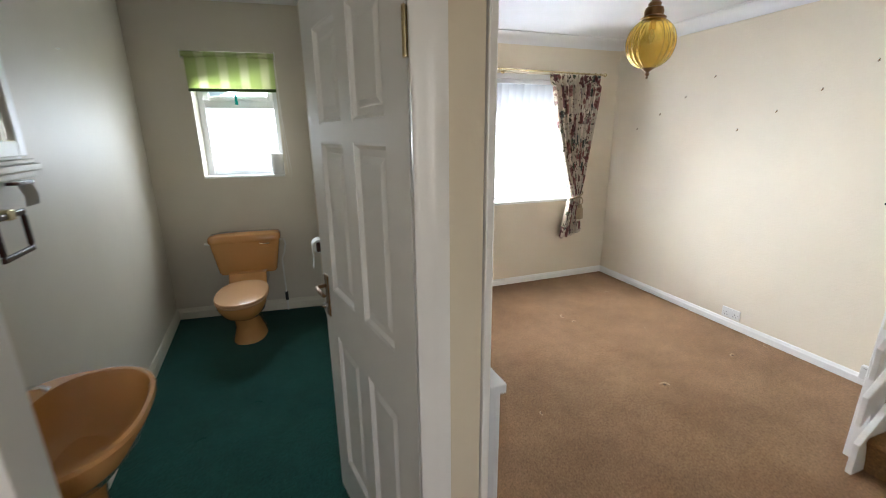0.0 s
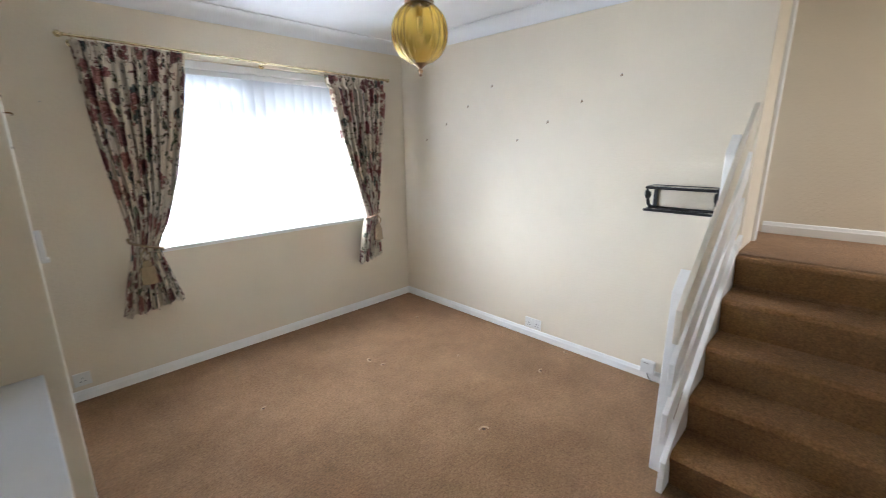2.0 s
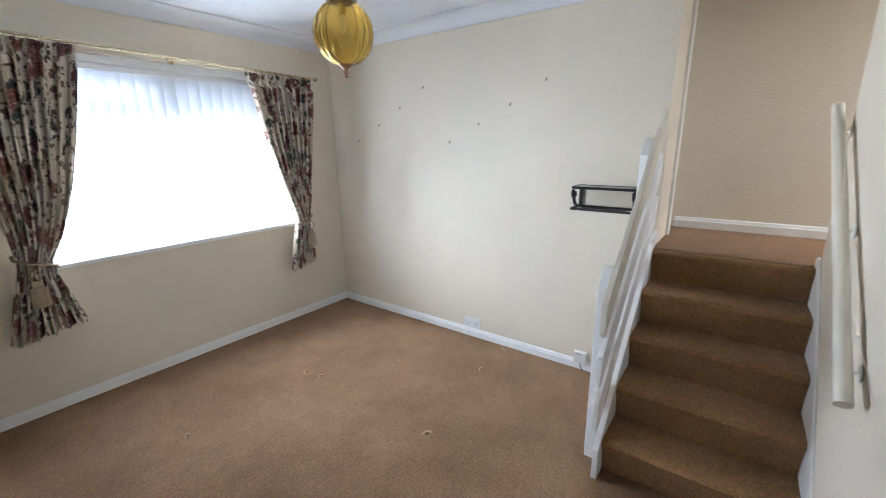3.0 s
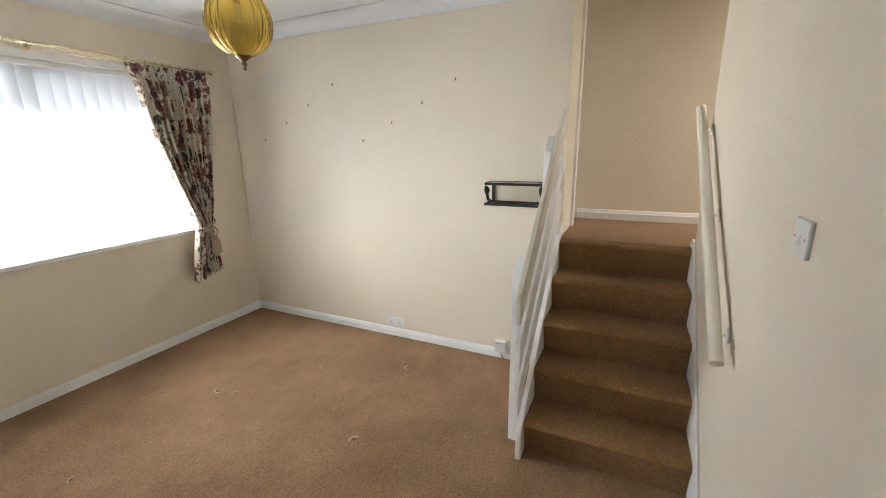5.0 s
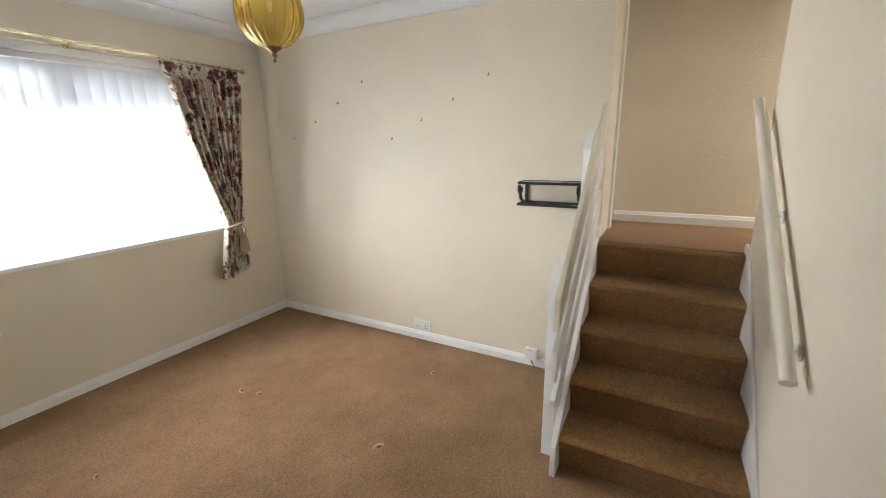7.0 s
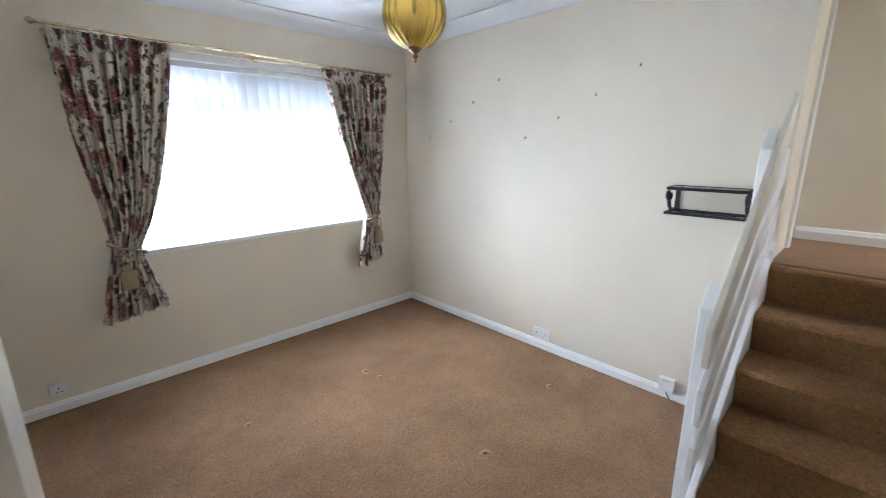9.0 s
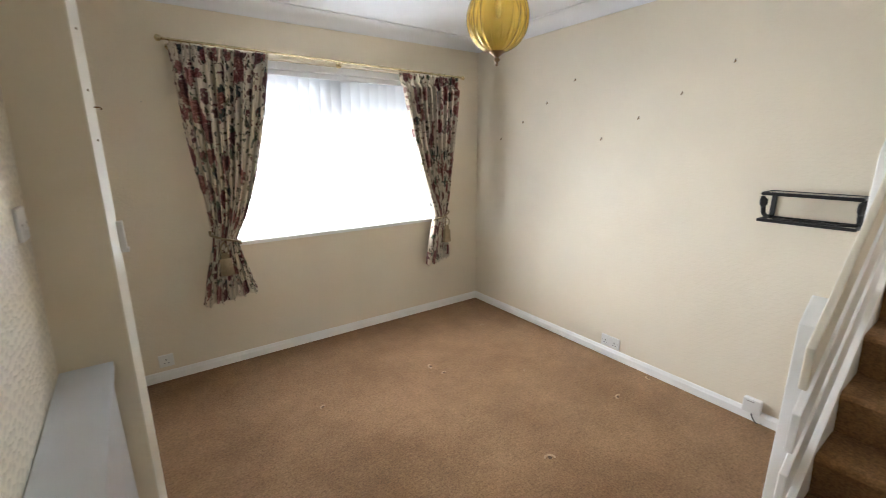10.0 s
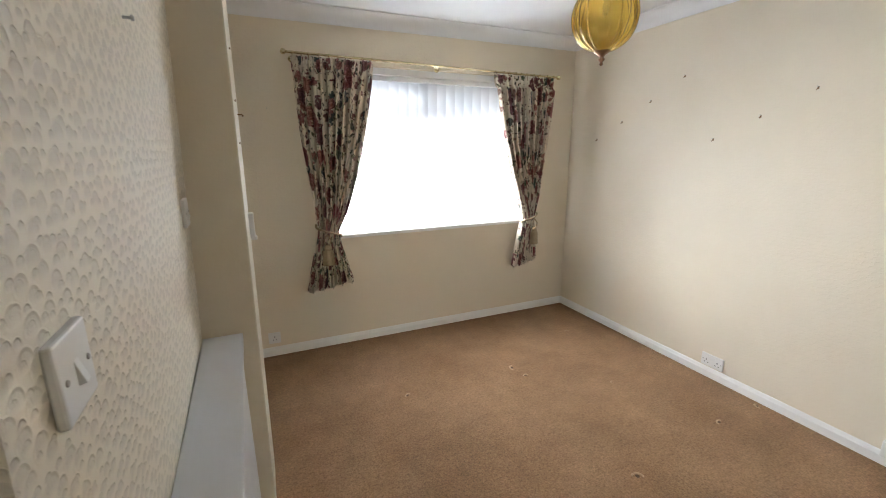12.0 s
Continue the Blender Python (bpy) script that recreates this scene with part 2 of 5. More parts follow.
def cloth_through(name, color, through_color, share, stripes=None):
    """Thin fabric that lets light through."""
    m = bpy.data.materials.new(name)
    m.use_nodes = True
    n, l = m.node_tree.nodes, m.node_tree.links
    n.remove(n["Principled BSDF"])
    d, t, mx = n.new("ShaderNodeBsdfDiffuse"), n.new("ShaderNodeBsdfTranslucent"), n.new("ShaderNodeMixShader")
    d.inputs[0].default_value, t.inputs[0].default_value = (*color, 1), (*through_color, 1)
    mx.inputs[0].default_value = share
    if stripes:
        co = n.new("ShaderNodeTexCoord")
        sep = n.new("ShaderNodeSeparateXYZ")
        l.new(co.outputs["Object"], sep.inputs[0])
        s = math_node(n, l, "SINE", math_node(n, l, "MULTIPLY", sep.outputs[0], 41.0))
        ramp = n.new("ShaderNodeValToRGB")
        ramp.color_ramp.elements[0].position, ramp.color_ramp.elements[1].position = 0.45, 0.8
        ramp.color_ramp.elements[0].color, ramp.color_ramp.elements[1].color = (*color, 1), (*stripes, 1)
        l.new(math_node(n, l, "ADD", math_node(n, l, "MULTIPLY", s, 0.5), 0.5), ramp.inputs[0])
        l.new(ramp.outputs[0], d.inputs[0]), l.new(ramp.outputs[0], t.inputs[0])
    l.new(d.outputs[0], mx.inputs[1]), l.new(t.outputs[0], mx.inputs[2])
    l.new(mx.outputs[0], n["Material Output"].inputs[0])
    return m


def glass(name, color, rough=0.0, ior=1.45):
    return material(name, color, rough, Transmission_Weight=1.0, IOR=ior)


PAPER = wallpaper("cream_embossed_paper", (0.77, 0.69, 0.555))
# same pattern, stronger relief, with the hollows' shade put into the colour
SHADED_SHELLS = wallpaper("cream_paper_shaded_hollows", (0.74, 0.675, 0.55), size=0.040, relief=0.0017, tone=0.33)
PLAIN = material("cream_emulsion", (0.72, 0.64, 0.50), 0.6, bump=90, vary=0.03, vary_scale=2)
SILK = material("cloakroom_silk_paint", (0.66, 0.605, 0.51), 0.52, bump=35, vary=0.03, vary_scale=2, bump_strength=0.08)
WHITE = material("white_ceiling_paint", (0.80, 0.80, 0.80), 0.8, bump=120, vary=0.02)
GLOSS = material("white_gloss_paint", (0.86, 0.855, 0.835), 0.28, bump=40, vary=0.03, vary_scale=6, bump_strength=0.06)
IVORY = material("ivory_gloss_paint", (0.74, 0.69, 0.58), 0.32, bump=60, vary=0.03, vary_scale=6, bump_strength=0.08)
LEDGE = material("pale_grey_gloss", (0.66, 0.68, 0.71), 0.3, bump=40, vary=0.03, vary_scale=6, bump_strength=0.06)
UPVC = material("white_upvc", (0.82, 0.83, 0.84), 0.3)
PLASTIC = material("white_plastic", (0.78, 0.77, 0.74), 0.35)
DARK = material("dark_slot", (0.02, 0.02, 0.02), 0.5)
BROWN = carpet("brown_carpet", (0.152, 0.084, 0.040), (0.295, 0.176, 0.094))
STEP = carpet("brown_stair_carpet", (0.185, 0.097, 0.039), (0.275, 0.150, 0.066))
GREEN = carpet("bottle_green_carpet", (0.006, 0.040, 0.032), (0.013, 0.074, 0.060))
BRASS = material("polished_brass", (0.70, 0.60, 0.38), 0.25, 1.0, vary=0.1, vary_scale=30)
ANTIQUE = material("antique_brass", (0.20, 0.115, 0.055), 0.35, 1.0, vary=0.2, vary_scale=40)
CHROME = material("chrome", (0.75, 0.75, 0.76), 0.12, 1.0)
STEEL = material("dull_steel", (0.45, 0.43, 0.40), 0.35, 1.0)
IRON = material("black_iron", (0.015, 0.015, 0.016), 0.45, bump=150, vary=0.2, vary_scale=50)
AMBER = glass("amber_glass", (0.90, 0.74, 0.33), 0.08, 1.25)
CLEAR = glass("clear_glass", (0.96, 0.98, 0.98))
FROST = glass("obscured_glass", (0.97, 0.98, 0.98), 0.45)
MIRROR = material("mirror_glass", (0.9, 0.9, 0.9), 0.01, 1.0)
CERAMIC = material("peach_ceramic", (0.58, 0.285, 0.095), 0.08, vary=0.02, Coat_Weight=0.6)
SEATING = material("peach_plastic_seat", (0.64, 0.38, 0.20), 0.2)
PATTERNED = glass("leaf_patterned_glass", (0.95, 0.97, 0.97), 0.05)
_n, _l = PATTERNED.node_tree.nodes, PATTERNED.node_tree.links
_co, _vo, _bp = _n.new("ShaderNodeTexCoord"), _n.new("ShaderNodeTexVoronoi"), _n.new("ShaderNodeBump")
_vo.inputs["Scale"].default_value = 26
_bp.inputs["Strength"].default_value, _bp.inputs["Distance"].default_value = 0.8, 0.012
_l.new(_co.outputs["Object"], _vo.inputs["Vector"]), _l.new(_vo.outputs["Distance"], _bp.inputs["Height"])
_l.new(_bp.outputs[0], _n["Principled BSDF"].inputs["Normal"])
FLORAL = floral("floral_curtain_cotton")
TIE = material("gold_tie_cord", (0.34, 0.26, 0.16), 0.8, bump=300, vary=0.15, vary_scale=60)
SLAT = cloth_through("white_blind_fabric", (0.80, 0.81, 0.83), (0.77, 0.80, 0.85), 0.30)
BLIND = cloth_through("green_blind_fabric", (0.52, 0.58, 0.30), (0.52, 0.58, 0.30), 0.72, (0.68, 0.68, 0.50))
BLINDBAR = material("dark_green_hem", (0.05, 0.10, 0.02), 0.7)
MAHOGANY = material("mahogany_plastic", (0.045, 0.014, 0.009), 0.25, vary=0.15, vary_scale=25)
TISSUE = material("white_tissue", (0.82, 0.82, 0.80), 0.9, bump=120)
BLACK = material("black_plastic", (0.02, 0.02, 0.02), 0.4)
LEAF = material("hedge_leaf", (0.09, 0.16, 0.04), 0.6, vary=0.4, vary_scale=8)
GRASS = material("lawn_grass", (0.10, 0.16, 0.05), 0.9, vary=0.25, vary_scale=2, fine=0.2)
TUFT = material("pale_lifted_pile", (0.34, 0.23, 0.14), 1.0, bump=200, vary=0.2, vary_scale=60)
DENT_SHADE = material("dent_shade_brown", (0.085, 0.050, 0.028), 1.0, bump=200, vary=0.2, vary_scale=60)
TIMBER = material("fence_timber", (0.22, 0.15, 0.10), 0.8, vary=0.2, vary_scale=6)


# ---- building helpers ----
def part(name, bm, mat, parent=None, label="", smooth=False):
    me = bpy.data.meshes.new(name)
    bmesh.ops.recalc_face_normals(bm, faces=bm.faces)
    bm.to_mesh(me)
    bm.free()
    me.materials.append(mat)
    if smooth:
        for p in me.polygons:
            p.use_smooth = True
        me.set_sharp_from_angle(angle=radians(38))
    ob = new(name, me)
    if parent is not None:
        ob.parent = parent
    if label:
        ob["label"] = label
    return ob


def thing(name, m, label, category, group="", kind=""):
    ob = new(name)
    ob.empty_display_size = 0.05
    ob.matrix_world = m
    return tagged(ob, label, category, group, kind)


def box(bm, x0, x1, y0, y1, z0, z1, bevel=0.0, m=None):
    """A block with softened edges, added to bm."""
    t = bmesh.new()
    vs = [t.verts.new((x, y, z)) for x in (x0, x1) for y in (y0, y1) for z in (z0, z1)]
    for f in ((0, 1, 3, 2), (4, 6, 7, 5), (0, 4, 5, 1), (2, 3, 7, 6), (0, 2, 6, 4), (1, 5, 7, 3)):
        t.faces.new([vs[i] for i in f])
    bmesh.ops.recalc_face_normals(t, faces=t.faces)
    if bevel:
        bmesh.ops.bevel(t, geom=t.edges[:], offset=bevel, segments=2, affect="EDGES", profile=0.5)
    if m is not None:
        t.transform(m)
    add(bm, t)
    return bm


def add(bm, t):
    me = bpy.data.meshes.new("tmp")
    t.to_mesh(me)
    bm.from_mesh(me)
    t.free()
    bpy.data.meshes.remove(me)


def block(*a, **k):
    return box(bmesh.new(), *a, **k)


def prism(pts, lo, hi, axis="y", bevel=0.0):
    """A flat outline drawn out along one axis: 'y' takes (x, z), 'z' takes (x, y), 'x' takes (y, z)."""
    t = bmesh.new()
    put = {"y": lambda p, d: (p[0], d, p[1]), "z": lambda p, d: (p[0], p[1], d), "x": lambda p, d: (d, p[0], p[1])}[axis]
    a = [t.verts.new(put(p, lo)) for p in pts]
    b = [t.verts.new(put(p, hi)) for p in pts]
    t.faces.new(a), t.faces.new(b[::-1])
    for i in range(len(pts)):
        j = (i + 1) % len(pts)
        t.faces.new((a[i], b[i], b[j], a[j]))
    bmesh.ops.recalc_face_normals(t, faces=t.faces)
    if bevel:
        bmesh.ops.bevel(t, geom=t.edges[:], offset=bevel, segments=2, affect="EDGES", profile=0.5)
    return t


def lathe(profile, segments=24, flute=0.0, flutes=0):
    """A turned shape about z from (radius, height) pairs."""
    t = bmesh.new()
    rings = []
    for r, z in profile:
        ring = []
        for i in range(segments):
            a = 2 * math.pi * i / segments
            k = 1 + flute * math.cos(flutes * a) if flute else 1
            ring.append(t.verts.new((r * k * math.cos(a), r * k * math.sin(a), z)))
        rings.append(ring)
    for p, q in zip(rings, rings[1:]):
        for i in range(segments):
            j = (i + 1) % segments
            t.faces.new((p[i], p[j], q[j], q[i]))
    if profile[0][0] > 1e-4:
        t.faces.new(rings[0][::-1])
    if profile[-1][0] > 1e-4:
        t.faces.new(rings[-1])
    bmesh.ops.remove_doubles(t, verts=t.verts, dist=1e-5)
    return t


def tube(pts, radius, segments=10):
    """A round bar along a line of points."""
    t = bmesh.new()
    pts = [Vector(p) for p in pts]
    rings, up = [], None
    for i, p in enumerate(pts):
        d = (pts[min(i + 1, len(pts) - 1)] - pts[max(i - 1, 0)]).normalized()
        if up is None:
            up = Vector((0, 0, 1)) if abs(d.z) < 0.9 else Vector((1, 0, 0))
        s = d.cross(up).normalized()
        up = s.cross(d).normalized()
        rings.append([t.verts.new(p + radius * (math.cos(a) * s + math.sin(a) * up)) for a in (2 * math.pi * k / segments for k in range(segments))])
    for p, q in zip(rings, rings[1:]):
        for i in range(segments):
            j = (i + 1) % segments
            t.faces.new((p[i], p[j], q[j], q[i]))
    t.faces.new(rings[0][::-1]), t.faces.new(rings[-1])
    return t


def loft(outlines, cap=True):
    """Skin over closed outlines with the same number of points."""
    t = bmesh.new()
    rings = [[t.verts.new(p) for p in o] for o in outlines]
    n = len(rings[0])
    for p, q in zip(rings, rings[1:]):
        for i in range(n):
            j = (i + 1) % n
            t.faces.new((p[i], p[j], q[j], q[i]))
    if cap:
        t.faces.new(rings[0][::-1]), t.faces.new(rings[-1])
    return t


def moved(bm, m):
    bm.transform(m)
    return bm


def wall(name, p0, p1, z0, z1, depth, mat, label, holes=()):
    """A wall from p0 to p1 whose seen face is on the line, thick away from it (to the left of the way p0 to p1 for depth > 0).
    holes: (u0, u1, z0, z1). The UVs are metres on the face."""
    p0, p1 = Vector((*p0, 0)), Vector((*p1, 0))
    length, way = (p1 - p0).length, (p1 - p0).normalized()
    side = Vector((-way.y, way.x, 0)) * depth
    us = sorted({0, length, *[u for h in holes for u in h[:2]]})
    zs = sorted({z0, z1, *[z for h in holes for z in h[2:]]})
    solid = {(i, j) for i in range(len(us) - 1) for j in range(len(zs) - 1)
             if not any(h[0] < (us[i] + us[i + 1]) / 2 < h[1] and h[2] < (zs[j] + zs[j + 1]) / 2 < h[3] for h in holes)}
    bm = bmesh.new()
    uvl = bm.loops.layers.uv.new("UVMap")
    at = lambda u, z, d: p0 + way * u + side * d + Vector((0, 0, z))

    def quad(corners):
        f = bm.faces.new([bm.verts.new(at(*c)) for c in corners])
        for lp, (u, z, d) in zip(f.loops, corners):
            lp[uvl].uv = (u + d * abs(depth), z)
    for i, j in solid:
        a, b, c, d = us[i], us[i + 1], zs[j], zs[j + 1]
        quad([(a, c, 0), (b, c, 0), (b, d, 0), (a, d, 0)])
        quad([(b, c, 1), (a, c, 1), (a, d, 1), (b, d, 1)])
        for (ni, nj), e in (((i - 1, j), [(a, c, 1), (a, c, 0), (a, d, 0), (a, d, 1)]), ((i + 1, j), [(b, c, 0), (b, c, 1), (b, d, 1), (b, d, 0)]),
                            ((i, j - 1), [(a, c, 0), (a, c, 1), (b, c, 1), (b, c, 0)]), ((i, j + 1), [(a, d, 1), (a, d, 0), (b, d, 0), (b, d, 1)])):
            if (ni, nj) not in solid:
                quad(e)
    bmesh.ops.remove_doubles(bm, verts=bm.verts, dist=1e-5)
    return tagged(part(name, bm, mat), label, "wall", kind="structure")


def skirting(name, p0, p1, z=0.0, height=0.068, mat=None, thick=0.016, side=-1):
    """Moulded board at the foot of a wall, standing to the right of the way p0 to p1."""
    p0, p1 = Vector((*p0, 0)), Vector((*p1, 0))
    w = (p1 - p0).normalized()
    s = Vector((-w.y, w.x, 0)) * side
    prof = [(0.001, 0), (thick, 0), (thick, height * 0.66), (thick * 0.8, height * 0.74), (thick * 0.55, height * 0.93), (thick * 0.3, height), (0.001, height)]
    bm = loft([[p + s * a + Vector((0, 0, z + b)) for a, b in prof] for p in (p0, p1)])
    return tagged(part(name, bm, mat or GLOSS), "white painted wooden skirting board", "skirting board", kind="structure")


# ---- structure ----
WX0, WX1, WZ0, WZ1 = 0.98, 2.74, 0.887, 2.112      # room window opening
wall("wall_north", (4.3, NORTH), (0.20, NORTH), 0, CEIL + 0.2, -0.27, PAPER, "cream embossed wallpaper on the window wall",
     [(4.3 - WX1, 4.3 - WX0, WZ0, WZ1)])
wall("wall_east", (EAST, SIDE), (EAST, NORTH), 0, CEIL, -0.12, PAPER, "cream embossed wallpaper with small picture hooks")
wall("wall_south", (3.17, south(3.17)), (0.95, south(0.95)), -0.02, 3.4, 0.12, PAPER, "cream embossed wallpaper beside the stairs")
wall("wall_over_stairs", (EAST, -1.30), (EAST, SIDE), CEIL, 3.4, -0.12, PAPER, "cream wall above the stair opening")
wall("wall_landing_side", (EAST + 0.12, SIDE), (3.60, SIDE), 0, 3.4, 0.12, PAPER, "cream papered wall beside the landing")
wall("wall_landing_far", (FAR, 0.9), (FAR + 0.06, -1.4), LAND - 0.1, 3.4, 0.12, PAPER, "cream papered wall at the back of the landing")
# made-up opening, out of view, where the landing's fill lamp stands
wall("wall_landing_south", (FAR + 0.1, -1.30), (3.05, -1.30), LAND - 0.3, 3.4, 0.12, PAPER, "cream landing wall with an unseen opening for the fill lamp", [(FAR + 0.1 - 4.05, FAR + 0.1 - 3.35, 1.7, 2.7)])
wall("wall_landing_west", (3.05, -1.30), (3.05, south(3.05) - 0.121), LAND - 0.3, 3.4, 0.12, PAPER, "cream landing wall behind the stairs")
ww = wall("wall_west", (west(0.815), 0.815), (west(NORTH), NORTH), 0, CEIL, 0.10, SHADED_SHELLS, "cream shell-embossed wallpaper with two light switches")
for v in ww.data.vertices:      # the wall leans a little into the room
    v.co.x += 0.037 * (v.co.z - 0.86)

# cloakroom shell
CB0, CB1 = (-1.10, 3.845), (0.30, 3.70)              # back wall line
cb_way = (Vector(CB1) - Vector(CB0)).normalized()


def back(u, d=0.0):      # a point u along the cloakroom's back wall, d into the room
    return Vector((CB0[0] + cb_way.x * u + cb_way.y * d, CB0[1] + cb_way.y * u - cb_way.x * d))


CW = [0.395, 1.025, 1.235, 2.20]                    # cloakroom window in the back wall
wall("wall_cloakroom_back", CB0, CB1, 0, CEIL + 0.15, 0.27, SILK, "cloakroom wall in pale silk paint", [tuple(CW)])
wall("wall_cloakroom_side", (-0.895, 0.70), (-1.10, 3.86), 0, CEIL + 0.15, 0.10, SILK, "cloakroom side wall in sheeny pale paint")
wall("wall_cloakroom_partition", (0.14, 3.80), (0.275, 0.821), 0, CEIL + 0.15, 0.085, SILK, "cloakroom wall behind the open door")
DX0, DX1, DTOP = -0.572, 0.262, 2.02
wall("wall_hall", (-1.3, 0.72), (0.379, 0.72), 0, CEIL + 0.1, 0.10, PLAIN, "cream hall wall with the cloakroom doorway",
     [(DX0 + 1.3, DX1 + 1.3, -0.01, DTOP)])
wall("wall_hall_west", (-1.3, -1.7), (-1.3, 0.72), 0, CEIL + 0.1, 0.1, PLAIN, "plain cream hall wall")
# the opening is unseen, added for the hall's fill lamp
wall("wall_hall_south", (0.95, -1.7), (-1.3, -1.7), 0, CEIL + 0.1, 0.1, PLAIN, "plain cream hall wall with an unseen opening for the fill lamp", [(0.7, 1.6, 0.9, 2.1)])
wall("wall_hall_east", (0.95, south(0.95)), (0.95, -1.7), 0, CEIL + 0.1, 0.1, PLAIN, "plain cream hall wall")

floor = part("floor", prism([(-1.4, -1.8), (EAST + 0.02, -1.8), (EAST + 0.02, NORTH + 0.02), (0.30, NORTH + 0.02), (0.30, 0.79), (-1.4, 0.79)], -0.12, 0.0, "z"), BROWN)
tagged(floor, "worn mid-brown fitted carpet with furniture dents", "carpet", kind="structure")
tagged(part("floor_cloakroom", prism([(-1.4, 0.79), (0.30, 0.79), (0.30, 3.9), (-1.4, 3.9)], -0.12, 0.001, "z"), GREEN),
       "bottle green fitted carpet in the cloakroom", "carpet", kind="structure")
tagged(part("landing", prism([(3.18, south(3.18) - 0.02), (3.18, -1.35), (FAR + 0.1, -1.35), (FAR + 0.1, 0.9), (3.3, 0.9), (3.3, SIDE - 0.001), (3.18, SIDE - 0.001)], 0.70, LAND, "z"), BROWN),
       "brown carpeted landing at the head of the stairs", "landing", kind="structure")
tagged(part("ceiling", prism([(-1.4, -1.8), (EAST + 0.11, -1.8), (EAST + 0.11, NORTH + 0.27), (0.20, NORTH + 0.27), (0.20, 0.78), (-1.4, 0.78)], CEIL, CEIL + 0.1, "z"), WHITE),
       "white painted ceiling", "ceiling", kind="structure")
tagged(part("ceiling_cloakroom", prism([(-1.4, 0.80), (0.22, 0.80), (0.22, 4.0), (-1.4, 4.0)], CEIL + 0.10, CEIL + 0.2, "z"), WHITE),
       "white painted cloakroom ceiling", "ceiling", kind="structure")
tagged(part("ceiling_landing", prism([(EAST - 0.3, -1.5), (FAR + 0.3, -1.5), (FAR + 0.3, 1.0), (EAST - 0.3, 1.0)], 3.4, 3.5, "z"), WHITE),
       "white painted landing ceiling", "ceiling", kind="structure")


def cove(name, p0, p1, m0=0.0, m1=0.0, size=0.095):
    """Plaster coving along the right of the way p0 to p1, mitred by m0 and m1."""
    p0, p1 = Vector((*p0, 0)), Vector((*p1, 0))
    w = (p1 - p0).normalized()
    s = Vector((w.y, -w.x, 0))
    prof = [(0.0, CEIL - size), (0.008, CEIL - size)]
    for i in range(9):
        a = math.pi / 2 * i / 8
        prof.append((0.008 + (size - 0.016) * (1 - math.cos(a)), CEIL - size + 0.008 + (size - 0.016) * math.sin(a)))
    prof += [(size, CEIL - 0.008), (size, CEIL - 0.001), (0.0, CEIL - 0.001)]
    rows = [[p + s * a + w * (k * a) + Vector((0, 0, z)) for a, z in prof] for p, k in ((p0, m0), (p1, -m1))]
    return tagged(part(name, loft(rows), WHITE, smooth=True), "white plaster coving below the ceiling", "coving", kind="structure")


cove("trim_cove_north", (west(NORTH), NORTH - 0.001), (EAST, NORTH - 0.001), 1, 1)
cove("trim_cove_east", (EAST - 0.001, NORTH), (EAST - 0.001, SIDE), 1, 0)
cove("trim_cove_west", (west(0.72), 0.72), (west(NORTH), NORTH), 0, 1)
skirting("baseboard_north", (west(NORTH), NORTH), (EAST, NORTH))
skirting("baseboard_east", (EAST, NORTH), (EAST, SIDE + 0.08))
skirting("baseboard_landing_far", (FAR, SIDE), (FAR + 0.057, -1.30), LAND, 0.075)
skirting("baseboard_cloakroom_back", CB0, CB1, height=0.10, side=-1, mat=IVORY)
skirting("baseboard_cloakroom_side", (-0.90, 0.82), (-1.10, 3.86), height=0.10, mat=IVORY)
skirting("baseboard_cloakroom_partition", (0.144, 3.72), (0.274, 0.84), height=0.10, mat=IVORY)

# boxed pier on the cloakroom wall, with its pale side
PY0, PY1, PX = 2.05, 2.40, 0.502
pier = wall("wall_pier", (PX, PY0), (west(PY0) - 0.01, PY0), 0, CEIL, -(PY1 - PY0), PLAIN, "cream boxed pier beside the ledge")
tagged(part("trim_pier_side", block(PX, PX + 0.004, PY0 + 0.001, PY1, 0, CEIL - 0.095), IVORY), "ivory painted board with screw holes on the pier", "trim", kind="structure")
pier_board = bpy.data.objects["trim_pier_side"]
for ob in (pier, pier_board):
    for v in ob.data.vertices:
        v.co.x += 0.012 * v.co.z
skirting("baseboard_pier", (PX, PY0), (0.47, PY0), height=0.10)
skirting("baseboard_pier_side", (PX + 0.004, PY1), (PX + 0.004, PY0), height=0.10, thick=0.012)

# corner post at the end of the cloakroom wall
tagged(part("trim_corner_post", block(0.3825, 0.404, 0.712, 0.740, 0, CEIL, 0.004), GLOSS), "ivory painted corner bead on the wall end", "trim", kind="structure")
skirting("baseboard_hall", (0.294, 0.72), (0.379, 0.72))

# landing door frame seen edge on
lf = thing("door_landing", pose(3.60, SIDE, LAND), "closed white painted landing door in its frame", "door", kind="structure")
part("door_leaf", block(0.07, 0.50, 0.05, 0.09, 0.0, 1.98), GLOSS, lf)
for nm, a, b, c, d in (("architrave", 0.0, 0.065, 0.0, 2.06), ("architrave", 0.065, 0.50, 1.99, 2.06)):
    part(nm, block(a, b, -0.018, 0.0, c, d, 0.004), GLOSS, lf)
part("lining", block(0.0, 0.065, 0.0, 0.12, 0.0, 2.45), GLOSS, lf)
part("lintel", block(0.065, 0.50, 0.0, 0.12, 1.99, 2.45), PAPER, lf)

# ---- stairs ----
RISE, GO, R0 = LAND / 5, 0.197, 2.392
stairs = thing("staircase", pose(R0, 0, 0), "five brown carpeted stairs between white strings", "staircase")
